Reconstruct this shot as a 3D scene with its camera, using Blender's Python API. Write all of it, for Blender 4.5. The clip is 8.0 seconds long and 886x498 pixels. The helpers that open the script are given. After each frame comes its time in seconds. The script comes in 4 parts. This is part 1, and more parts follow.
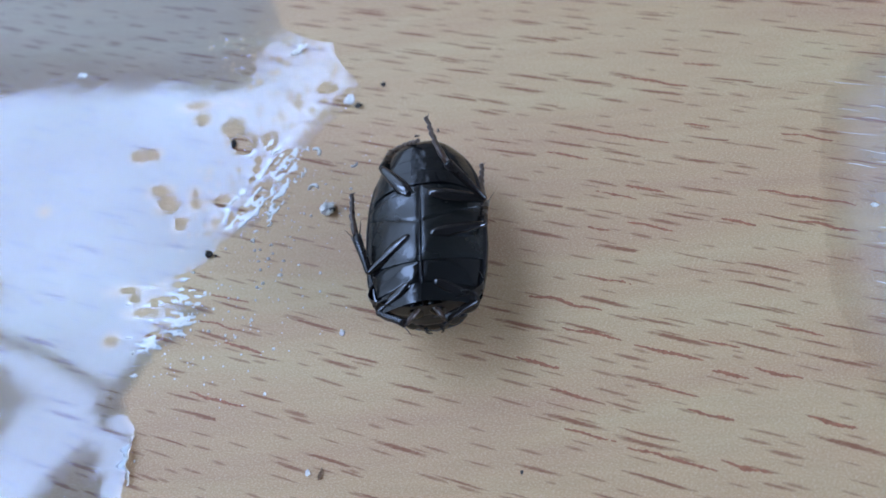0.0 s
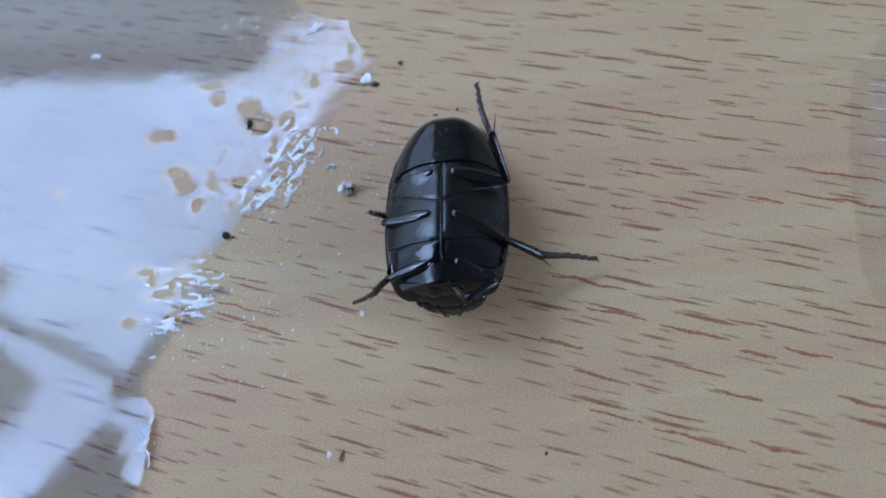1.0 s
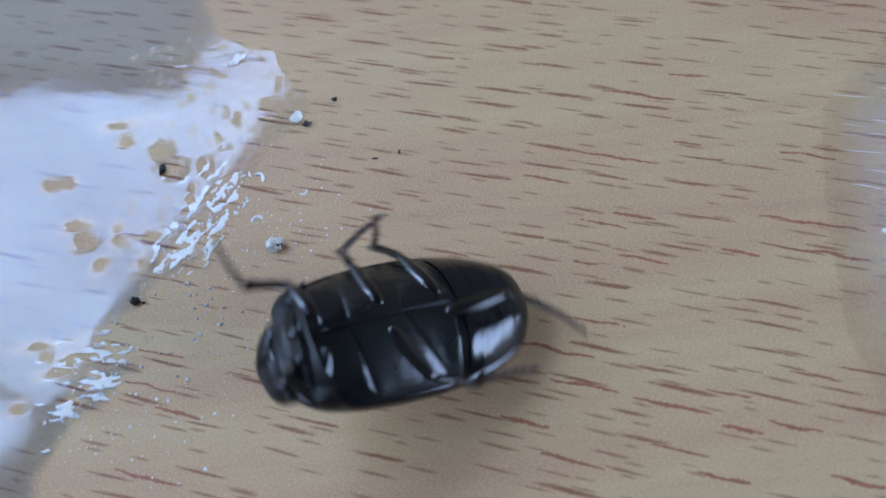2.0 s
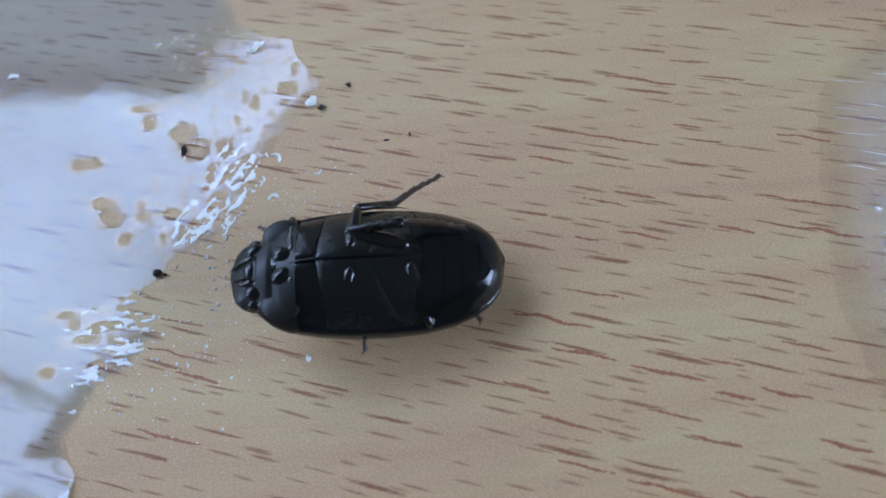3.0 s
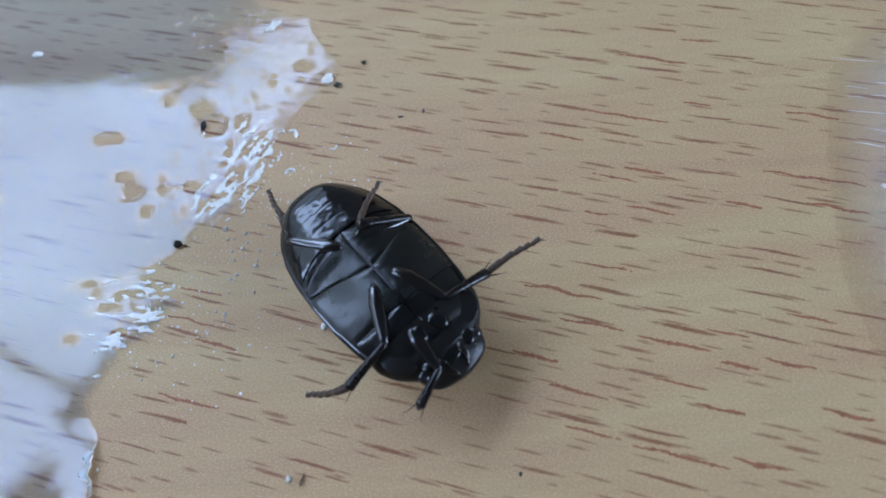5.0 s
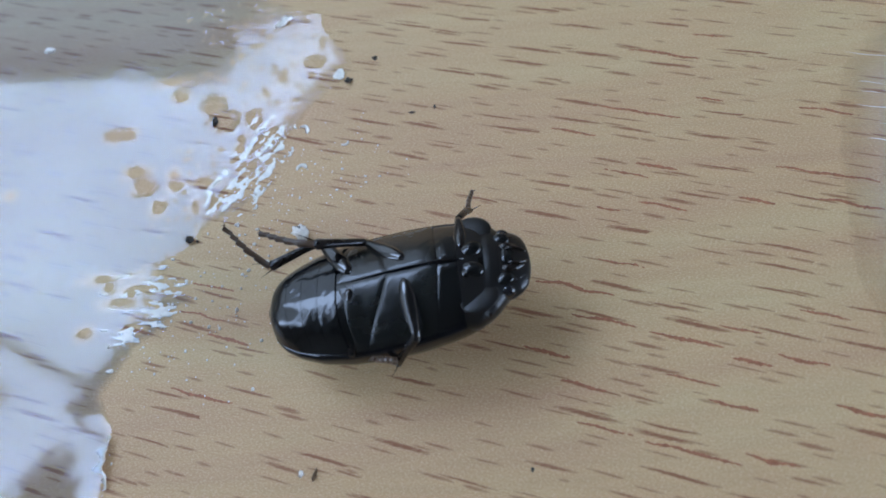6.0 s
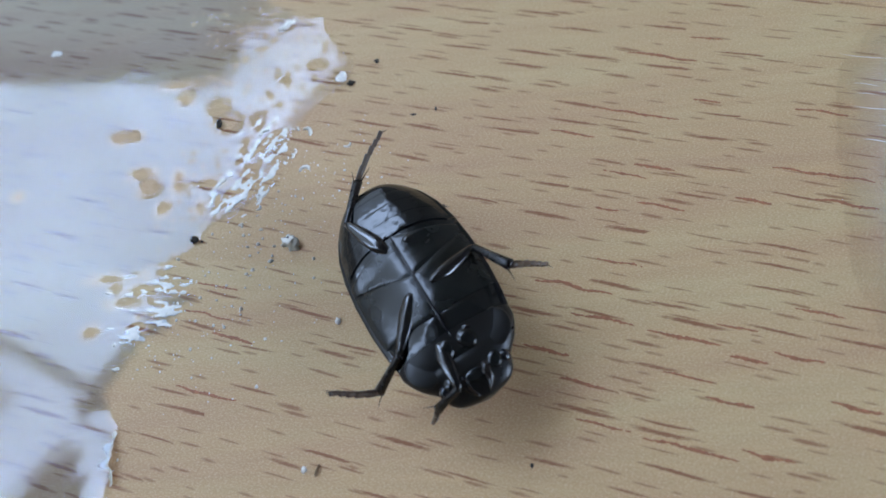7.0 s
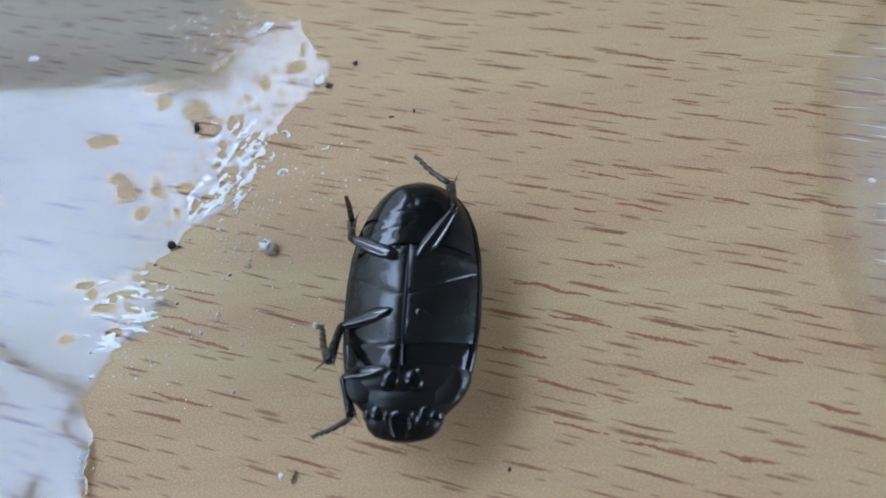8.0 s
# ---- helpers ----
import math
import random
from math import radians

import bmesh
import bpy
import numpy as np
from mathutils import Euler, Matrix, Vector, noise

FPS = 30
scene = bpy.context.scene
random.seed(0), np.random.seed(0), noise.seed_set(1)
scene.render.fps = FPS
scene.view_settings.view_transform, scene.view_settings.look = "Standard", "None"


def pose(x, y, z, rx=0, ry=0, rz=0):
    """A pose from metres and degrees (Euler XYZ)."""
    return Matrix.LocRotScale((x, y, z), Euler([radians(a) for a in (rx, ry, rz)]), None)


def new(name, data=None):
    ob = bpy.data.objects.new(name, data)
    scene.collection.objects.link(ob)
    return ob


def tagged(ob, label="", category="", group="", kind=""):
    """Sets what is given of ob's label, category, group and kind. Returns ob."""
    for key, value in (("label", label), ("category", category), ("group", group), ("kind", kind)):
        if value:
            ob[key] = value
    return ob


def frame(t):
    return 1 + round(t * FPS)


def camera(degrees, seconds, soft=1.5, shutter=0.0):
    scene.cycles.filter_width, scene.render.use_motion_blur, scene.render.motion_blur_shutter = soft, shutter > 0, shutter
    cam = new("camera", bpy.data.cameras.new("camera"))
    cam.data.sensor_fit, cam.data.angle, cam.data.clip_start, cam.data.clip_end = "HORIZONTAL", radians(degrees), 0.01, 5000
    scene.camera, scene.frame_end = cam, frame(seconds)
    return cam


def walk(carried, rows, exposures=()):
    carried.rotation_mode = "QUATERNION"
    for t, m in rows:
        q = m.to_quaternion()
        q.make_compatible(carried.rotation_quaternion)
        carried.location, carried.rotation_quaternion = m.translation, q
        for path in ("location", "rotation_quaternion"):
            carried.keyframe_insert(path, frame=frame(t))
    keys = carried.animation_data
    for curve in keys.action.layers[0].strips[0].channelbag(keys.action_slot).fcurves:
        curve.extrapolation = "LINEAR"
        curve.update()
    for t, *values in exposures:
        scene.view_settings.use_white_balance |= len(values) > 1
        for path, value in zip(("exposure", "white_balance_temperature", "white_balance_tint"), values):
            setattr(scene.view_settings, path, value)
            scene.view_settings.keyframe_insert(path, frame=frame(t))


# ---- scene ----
MM = 0.001
cam = camera(61.8, 8.0, soft=1.65, shutter=0.15)
# seconds, eye in millimetres over the table, turn in degrees
PATH = [
    (0, -0.02, 0.54, 60.27, 27.33, 9.06, -0.15),
    (0.5, 0.72, 1.71, 60.60, 26.93, 9.62, -0.67),
    (0.8, -0.92, 1.34, 58.67, 26.88, 8.58, -0.50),
    (1, -1.40, 0.37, 59.35, 26.36, 9.65, -0.08),
    (1.2, -1.28, 1.86, 58.95, 25.93, 10.00, -0.83),
    (1.5, -3.31, 3.91, 55.50, 25.42, 7.79, -1.50),
    (1.7, -2.96, 4.89, 55.00, 25.40, 7.45, -2.10),
    (1.9, -2.84, 7.03, 54.24, 26.34, 5.76, -3.31),
    (2, -2.70, 7.42, 54.42, 26.93, 5.86, -3.36),
    (2.2, -2.48, 7.04, 55.43, 27.40, 6.19, -3.30),
    (3.3, -2.07, 3.22, 55.65, 27.39, 6.64, -2.05),
    (3.5, -2.19, 3.06, 55.78, 27.29, 6.69, -1.89),
    (3.8, -1.89, 2.75, 56.79, 26.75, 7.57, -1.78),
    (4, -2.19, 2.19, 56.51, 26.73, 7.45, -1.46),
    (4.5, -2.17, 2.19, 56.48, 26.79, 7.40, -1.21),
    (4.7, -1.98, 1.90, 56.25, 26.88, 7.30, -1.58),
    (5.8, -2.45, 2.13, 56.35, 26.34, 7.72, -1.37),
    (6, -2.42, 1.99, 56.36, 26.44, 7.83, -1.28),
    (6.2, -2.52, 2.07, 56.92, 26.24, 7.96, -1.23),
    (6.5, -2.34, 1.72, 57.10, 26.46, 8.18, -1.19),
    (7, -2.16, 1.32, 57.03, 26.69, 8.04, -1.19),
    (7.5, -1.39, 1.64, 57.06, 26.65, 8.21, -1.62),
    (8, -0.71, 1.59, 56.57, 26.68, 7.95, -1.84),
]
walk(cam, [(t, pose(x * MM, y * MM, z * MM, rx, ry, rz)) for t, x, y, z, rx, ry, rz in PATH], exposures=[(0, 0.97, 7080, 15), (0.5, 0.79, 7080, 15), (1.0, 0.72, 7080, 14.5), (1.5, 0.72, 7130, 15), (2.1, 0.74, 7330, 14.5), (4.5, 0.76, 7740, 12.5), (6.5, 0.82, 8290, 11), (8, 0.84, 8540, 11.5)])
cam.data.dof.use_dof = True
cam.data.dof.focus_distance = 0.063
cam.data.dof.aperture_fstop = 30.0

# ---- light: a hazy sky through the room's windows ----
world = bpy.data.worlds.new("sky")
scene.world = world
world.use_nodes = True
wt = world.node_tree
sky = wt.nodes.new("ShaderNodeTexSky")
sky.sky_type = "NISHITA"
sky.sun_disc = False
sky.sun_elevation = radians(38)
sky.sun_rotation = radians(150)
haze = wt.nodes.new("ShaderNodeMix")
haze.data_type = "RGBA"
haze.inputs[0].default_value = 0.8
haze.inputs[7].default_value = (3.95, 6.35, 11.5, 1)
wt.links.new(sky.outputs[0], haze.inputs[6])
clouds = wt.nodes.new("ShaderNodeTexNoise")
clouds.inputs["Scale"].default_value, clouds.inputs["Detail"].default_value = 5.0, 4.0
spread = wt.nodes.new("ShaderNodeMapRange")
spread.inputs[1].default_value, spread.inputs[2].default_value, spread.inputs[3].default_value, spread.inputs[4].default_value = 0.3, 0.7, 0.66, 1.26
where = wt.nodes.new("ShaderNodeTexCoord")
veil = wt.nodes.new("ShaderNodeVectorMath")
veil.operation = "SCALE"
wt.links.new(where.outputs["Generated"], clouds.inputs["Vector"])
wt.links.new(clouds.outputs[0], spread.inputs[0])
wt.links.new(haze.outputs[2], veil.inputs[0])
wt.links.new(spread.outputs[0], veil.inputs["Scale"])
wt.links.new(veil.outputs[0], wt.nodes["Background"].inputs[0])
wt.nodes["Background"].inputs[1].default_value = 1.0

# the room's own axes: one wall with the window, turned 58 degrees to the left of ahead
WALL_TURN = 58.0
ROOM = pose(-0.035, 0.040, 0, 0, 0, WALL_TURN)  # room x runs along the window wall, room y towards it


# ---- materials ----
class Mat:
    """A node material with one Principled shader, and short ways to add nodes."""

    def __init__(self, name):
        self.mat = bpy.data.materials.new(name)
        self.mat.use_nodes = True
        self.nodes, self.links = self.mat.node_tree.nodes, self.mat.node_tree.links
        self.bsdf = self.nodes["Principled BSDF"]
        self.out = self.nodes["Material Output"]

    def put(self, node):
        return self.nodes.new("ShaderNode" + node)

    def join(self, a, b):
        self.links.new(a, b)

    def val(self, op, a, b=0.0, c=None, clamp=False):
        n = self.put("Math")
        n.operation, n.use_clamp = op, clamp
        for i, v in enumerate((a, b) if c is None else (a, b, c)):
            if isinstance(v, (int, float)):
                n.inputs[i].default_value = v
            else:
                self.join(v, n.inputs[i])
        return n.outputs[0]

    def coords(self, scale=(1, 1, 1), turn=0.0, kind="Object"):
        tc = self.put("TexCoord")
        mp = self.put("Mapping")
        mp.inputs["Rotation"].default_value = (0, 0, radians(turn))
        mp.inputs["Scale"].default_value = scale
        self.join(tc.outputs[kind], mp.inputs[0])
        return mp.outputs[0]

    def noise(self, vec, scale, detail=3.0, rough=0.55, distort=0.0):
        n = self.put("TexNoise")
        n.inputs["Scale"].default_value, n.inputs["Detail"].default_value = scale, detail
        n.inputs["Roughness"].default_value, n.inputs["Distortion"].default_value = rough, distort
        self.join(vec, n.inputs["Vector"])
        return n.outputs[0]

    def ramp(self, fac, *stops):
        n = self.put("ValToRGB")
        e = n.color_ramp.elements
        while len(e) < len(stops):
            e.new(0.5)
        for el, (at, col) in zip(e, stops):
            el.position = at
            el.color = (*col, 1) if not isinstance(col, (int, float)) else (col, col, col, 1)
        self.join(fac, n.inputs[0])
        return n.outputs[0]

    def mix(self, fac, a, b, blend="MIX"):
        n = self.put("Mix")
        n.data_type, n.blend_type = "RGBA", blend
        for i, v in ((0, fac), (6, a), (7, b)):
            if isinstance(v, (int, float)):
                n.inputs[i].default_value = v
            elif isinstance(v, tuple):
                n.inputs[i].default_value = (*v, 1)
            else:
                self.join(v, n.inputs[i])
        return n.outputs[2]

    def base(self, color, rough=0.5, spec=0.5):
        b = self.bsdf
        for sock, v in (("Base Color", color), ("Roughness", rough), ("Specular IOR Level", spec)):
            if isinstance(v, tuple):
                b.inputs[sock].default_value = (*v, 1)
            elif isinstance(v, (int, float)):
                b.inputs[sock].default_value = v
            else:
                self.join(v, b.inputs[sock])
        return self

    def bump(self, height, strength=0.3, depth=0.0001):
        n = self.put("Bump")
        n.inputs["Strength"].default_value, n.inputs["Distance"].default_value = strength, depth
        self.join(height, n.inputs["Height"])
        self.join(n.outputs[0], self.bsdf.inputs["Normal"])
        return self


PORE = (0.335, 0.12, 0.055)  # red-brown of the beech pores
GRAIN = 17.3  # the grain runs down to the right by so many degrees


def fleck_layer(m, cell, thick, reach, seed, warp, gaps):
    """Short dark pores of beech: one lens-shaped streak in each stretched cell."""
    vec = m.coords((1, 1, 1), GRAIN)
    bend = m.noise(vec, 90.0, 2.0)
    lift = m.val("MULTIPLY_ADD", bend, warp, seed)
    sep = m.put("SeparateXYZ")
    m.join(vec, sep.inputs[0])
    u = m.val("MULTIPLY_ADD", sep.outputs[0], 1.0 / cell[0], seed * 7.3)
    v = m.val("MULTIPLY", m.val("ADD", sep.outputs[1], lift), 1.0 / cell[1])
    comb = m.put("CombineXYZ")
    m.join(u, comb.inputs[0])
    m.join(v, comb.inputs[1])
    vor = m.put("TexVoronoi")
    vor.voronoi_dimensions = "2D"
    vor.inputs["Scale"].default_value = 1.0
    vor.inputs["Randomness"].default_value = 0.92
    m.join(comb.outputs[0], vor.inputs["Vector"])
    diff = m.put("VectorMath")
    diff.operation = "SUBTRACT"
    m.join(comb.outputs[0], diff.inputs[0])
    m.join(vor.outputs["Position"], diff.inputs[1])
    d = m.put("SeparateXYZ")
    m.join(diff.outputs[0], d.inputs[0])
    rnd = m.put("SeparateColor")
    m.join(vor.outputs["Color"], rnd.inputs[0])
    half = m.val("MULTIPLY_ADD", rnd.outputs[0], reach[1] - reach[0], reach[0])
    along = m.val("DIVIDE", d.outputs[0], half)
    wide = m.val("DIVIDE", d.outputs[1], m.val("MULTIPLY_ADD", rnd.outputs[1], 0.7 * thick, 0.55 * thick))
    r = m.val("ADD", m.val("POWER", m.val("ABSOLUTE", along), 2.0), m.val("POWER", m.val("ABSOLUTE", wide), 2.0))
    edge = m.noise(m.coords((1500, 6200, 1500), GRAIN), 1.0, 3.0, 0.7)
    body = m.val("SUBTRACT", 2.15, m.val("ADD", m.val("MULTIPLY", r, 0.8), m.val("MULTIPLY", edge, 2.1)), clamp=True)
    keep = m.val("GREATER_THAN", rnd.outputs[2], gaps)
    deep = m.val("MULTIPLY_ADD", rnd.outputs[0], 0.4, 0.75)
    return m.val("MULTIPLY", m.val("MULTIPLY", body, keep), deep, clamp=True)


def beech_laminate():
    m = Mat("beech_laminate")
    vec = m.coords((1, 1, 1), GRAIN)
    long_vec = m.coords((14, 130, 14), GRAIN)
    bands = m.noise(long_vec, 1.0, 4.0, 0.6, 0.6)
    fine = m.noise(m.coords((180, 1500, 180), GRAIN), 1.0, 3.0, 0.6)
    tooth = m.noise(m.coords((5000, 8600, 5000), GRAIN), 1.0, 3.0, 0.75)
    drift = m.noise(m.coords((24, 60, 24), GRAIN), 1.0, 3.0, 0.55)
    ground = m.ramp(bands, (0.34, (0.60, 0.325, 0.175)), (0.5, (0.655, 0.395, 0.195)), (0.66, (0.69, 0.475, 0.235)))
    ground = m.mix(m.ramp(fine, (0.35, 0.0), (0.75, 0.30)), ground, (0.50, 0.285, 0.14))
    ground = m.mix(m.ramp(drift, (0.42, 0.0), (0.62, 0.22)), ground, (0.60, 0.33, 0.17))
    # emboss sparkle put into the colour: raised tooth paler, its hollows darker
    ground = m.mix(m.ramp(tooth, (0.47, 0.0), (0.68, 0.60)), ground, (0.84, 0.66, 0.43))
    ground = m.mix(m.ramp(tooth, (0.30, 0.30), (0.44, 0.0)), ground, (0.43, 0.245, 0.12))
    big = fleck_layer(m, (0.0064, 0.0018), 0.092, (0.15, 0.46), 0.31, 0.0009, 0.42)
    small = fleck_layer(m, (0.0040, 0.0013), 0.085, (0.12, 0.42), 0.83, 0.0006, 0.25)
    pores = m.val("MAXIMUM", m.val("MULTIPLY", big, 0.95), m.val("MULTIPLY", small, 0.70))
    color = m.mix(pores, ground, PORE)
    m.base(color, m.val("MULTIPLY_ADD", tooth, 0.18, 0.45), 0.32)
    relief = m.val("SUBTRACT", m.val("MULTIPLY", tooth, 0.5), m.val("MULTIPLY", pores, 0.6))
    m.bump(relief, 0.35, 0.00006)
    return m.mat


def clear_film(name, ior, rough, sway, tone=(0.99, 0.99, 0.99), painted_sheen=0.0):
    """A clear dried coat: what lies below shows through, and the gloss follows Fresnel."""
    m = Mat(name)
    vec = m.coords()
    f0 = ((ior - 1) / (ior + 1)) ** 2
    facing = m.put("LayerWeight")
    facing.inputs["Blend"].default_value = 0.5
    shine = m.val("MULTIPLY_ADD", m.val("POWER", facing.outputs["Facing"], 5.0), 1 - f0, f0)
    gloss = m.put("BsdfGlossy")
    gloss.inputs["Roughness"].default_value = rough
    clear = m.put("BsdfTransparent")
    # the coat's tone carries dimmer light and blue sky sheen as colour, fading at its edge
    coat = m.put("Attribute")
    coat.attribute_name = "coat"
    deep = m.val("MULTIPLY", coat.outputs["Fac"], m.val("MULTIPLY_ADD", m.noise(vec, 160.0, 3.0), 0.5, 0.75), clamp=True)
    m.join(m.mix(deep, (0.985, 0.98, 0.975), tone), clear.inputs["Color"])
    mix = m.put("MixShader")
    bump = m.put("Bump")
    bump.inputs["Strength"].default_value, bump.inputs["Distance"].default_value = sway, 0.0004
    wave = m.noise(vec, 70.0, 2.0, 0.5)
    ripple = m.noise(m.coords((160, 900, 160), GRAIN), 1.0, 2.0, 0.5)
    m.join(m.val("MULTIPLY_ADD", ripple, 0.10, wave), bump.inputs["Height"])
    m.join(bump.outputs[0], gloss.inputs["Normal"])
    m.join(shine, mix.inputs[0])
    # a pale diffuse share stands in for a bright reflection on the coat
    haze = m.put("BsdfDiffuse")
    haze.inputs["Color"].default_value = (0.90, 0.80, 0.70, 1)
    body = m.put("MixShader")
    cloud = m.noise(m.coords((90, 400, 90), GRAIN), 1.0, 3.0, 0.6)
    m.join(m.val("MULTIPLY", m.val("MULTIPLY", m.ramp(cloud, (0.3, 0.55), (0.7, 1.0)), coat.outputs["Fac"]), painted_sheen), body.inputs[0])
    m.join(clear.outputs[0], body.inputs[1])
    m.join(haze.outputs[0], body.inputs[2])
    m.join(body.outputs[0], mix.inputs[1])
    m.join(gloss.outputs[0], mix.inputs[2])
    m.join(mix.outputs[0], m.out.inputs["Surface"])
    return m.mat


def chitin(name, color, rough, grain_scale, grain_depth, spec=0.5, wet=0.00004):
    m = Mat(name)
    vec = m.coords()
    pit = m.noise(vec, grain_scale, 3.0, 0.6)
    blotch = m.noise(vec, 420.0, 3.0, 0.6)
    tint = m.mix(m.ramp(blotch, (0.35, 0.0), (0.7, 1.0)), color, tuple(1.5 * c for c in color))
    m.base(tint, m.val("MULTIPLY_ADD", blotch, 0.14, rough - 0.06), spec)
    swell = m.noise(vec, 560.0, 2.0, 0.5)
    m.bump(m.val("MULTIPLY_ADD", pit, grain_depth * 0.25, m.val("MULTIPLY", swell, wet)), 1.0, 1.0)
    return m.mat


def plain(name, color, rough=0.7, vary=0.12, scale=12.0, relief=0.0):
    m = Mat(name)
    n = m.noise(m.coords(), scale, 4.0, 0.6)
    dark = tuple(c * (1 - vary) for c in color)
    lite = tuple(min(1.0, c * (1 + vary)) for c in color)
    m.base(m.ramp(n, (0.3, dark), (0.7, lite)), rough, 0.4)
    if relief:
        m.bump(n, 0.4, relief)
    return m.mat


WOOD = beech_laminate()
STREAK = plain("grain_streak", (0.43, 0.150, 0.070), 0.5, 0.30, 2600.0)
FILM = clear_film("clear_dried_film", 1.55, 0.055, 0.05, (0.735, 0.785, 0.85))
# the thin film's pale sheen is diffuse colour, not a reflection
FILM_THIN = clear_film("thin_film_pale_sheen", 1.5, 0.05, 0.12, painted_sheen=0.34)
FLAKE = plain("white_dried_flake", (0.90, 0.85, 0.76), 0.18, 0.10, 1500.0, 0.00008)
GRIT = plain("dark_grit", (0.05, 0.042, 0.035), 0.7, 0.4, 1800.0, 0.00008)
SPLINTER = plain("brown_splinter", (0.16, 0.085, 0.04), 0.6, 0.3, 1600.0, 0.00005)
SHELL = chitin("black_shell", (0.004, 0.004, 0.005), 0.09, 2600.0, 0.000004, 0.5, 0.00004)
BELLY = chitin("black_belly", (0.0055, 0.006, 0.0055), 0.13, 5200.0, 0.000003, 0.42, 0.00009)
SATIN = chitin("satin_breast", (0.006, 0.0068, 0.0056), 0.25, 5200.0, 0.000003, 0.5, 0.00009)
THIGH = chitin("polished_thigh", (0.006, 0.005, 0.0045), 0.13, 3800.0, 0.000004, 0.75)
FOOT = chitin("brown_foot", (0.058, 0.033, 0.020), 0.32, 4200.0, 0.000005)
JOINT = chitin("dark_brown_joint", (0.012, 0.008, 0.006), 0.22, 4000.0, 0.000006)
LEG = chitin("brown_black_leg", (0.0085, 0.006, 0.005), 0.26, 4200.0, 0.000005, 0.38)
WET = chitin("wet_abdomen", (0.004, 0.0045, 0.0045), 0.13, 3600.0, 0.000002, 0.48, 0.00011)
DULL = chitin("dull_black_shell", (0.0062, 0.0054, 0.0046), 0.34, 3000.0, 0.000008, 0.36, 0.00005)
EYE = chitin("glossy_eye", (0.012, 0.012, 0.014), 0.08, 9000.0, 0.000001)
PAINT = plain("brown_wall_paint", (0.32, 0.285, 0.245), 0.85, 0.03, 6.0)
CEILING = plain("ceiling_paint", (0.16, 0.15, 0.14), 0.9, 0.02, 5.0)
FLOORING = plain("brown_floor", (0.22, 0.14, 0.08), 0.5, 0.2, 4.0)
FRAME = plain("white_window_frame", (0.78, 0.78, 0.77), 0.4, 0.03, 20.0)
ROOF = plain("dark_roof_tiles", (0.035, 0.03, 0.027), 0.8, 0.25, 3.0)
RENDER_COAT = plain("grey_house_render", (0.17, 0.17, 0.155), 0.9, 0.12, 2.0)


# ---- making meshes ----
def mesh_of(name, bm, mat, smooth=True):
    me = bpy.data.meshes.new(name)
    bmesh.ops.recalc_face_normals(bm, faces=bm.faces)
    bm.to_mesh(me)
    bm.free()
    me.materials.append(mat)
    if smooth:
        me.polygons.foreach_set("use_smooth", [True] * len(me.polygons))
    return me


def part(name, bm, mat, parent=None, label="", smooth=True, m=None):
    ob = new(name, mesh_of(name, bm, mat, smooth))
    if parent is not None:
        ob.parent = parent
    if m is not None:
        ob.matrix_basis = m
    return tagged(ob, label=label)


def box(bm, x0, x1, y0, y1, z0, z1, bevel=0.0, m=None):
    made = bmesh.ops.create_cube(bm, size=1.0)["verts"]
    for v in made:
        v.co = Vector((x0 + (v.co.x + 0.5) * (x1 - x0), y0 + (v.co.y + 0.5) * (y1 - y0), z0 + (v.co.z + 0.5) * (z1 - z0)))
        if m is not None:
            v.co = m @ v.co
    if bevel:
        edges = list({e for v in made for e in v.link_edges})
        bmesh.ops.bevel(bm, geom=edges, offset=bevel, segments=2, affect="EDGES", profile=0.5)
    return bm


def sheet(bm, spot, nu, nv, wrap=False):
    """A grid of quads over spot(u, v), u and v from 0 to 1."""
    rows = []
    for j in range(nv + 1):
        rows.append([bm.verts.new(spot(i / nu, j / nv)) for i in range(nu + (0 if wrap else 1))])
    for j in range(nv):
        for i in range(nu):
            k = (i + 1) % len(rows[j])
            bm.faces.new((rows[j][i], rows[j][k], rows[j + 1][k], rows[j + 1][i]))
    return rows


def tube(bm, along, sides=10, cap=True):
    """A tube through rows of (x, y, z, half-width across, half-height), which runs along y."""
    rings = []
    for x, y, z, a, b in along:
        rings.append([bm.verts.new((x + a * math.cos(2 * math.pi * k / sides), y, z + b * math.sin(2 * math.pi * k / sides))) for k in range(sides)])
    for r0, r1 in zip(rings, rings[1:]):
        for k in range(sides):
            bm.faces.new((r0[k], r0[(k + 1) % sides], r1[(k + 1) % sides], r1[k]))
    if cap:
        bm.faces.new(rings[0])
        bm.faces.new(rings[-1])


def ease(x, knots):
    """A smooth curve through (x, value) knots."""
    if x <= knots[0][0]:
        return knots[0][1]
    for (x0, y0), (x1, y1) in zip(knots, knots[1:]):
        if x <= x1:
            return y0 + (y1 - y0) * (x - x0) / (x1 - x0)
    return knots[-1][1]


def soft(a, b, x):
    k = min(1.0, max(0.0, (x - a) / (b - a)))
    return k * k * (3 - 2 * k)


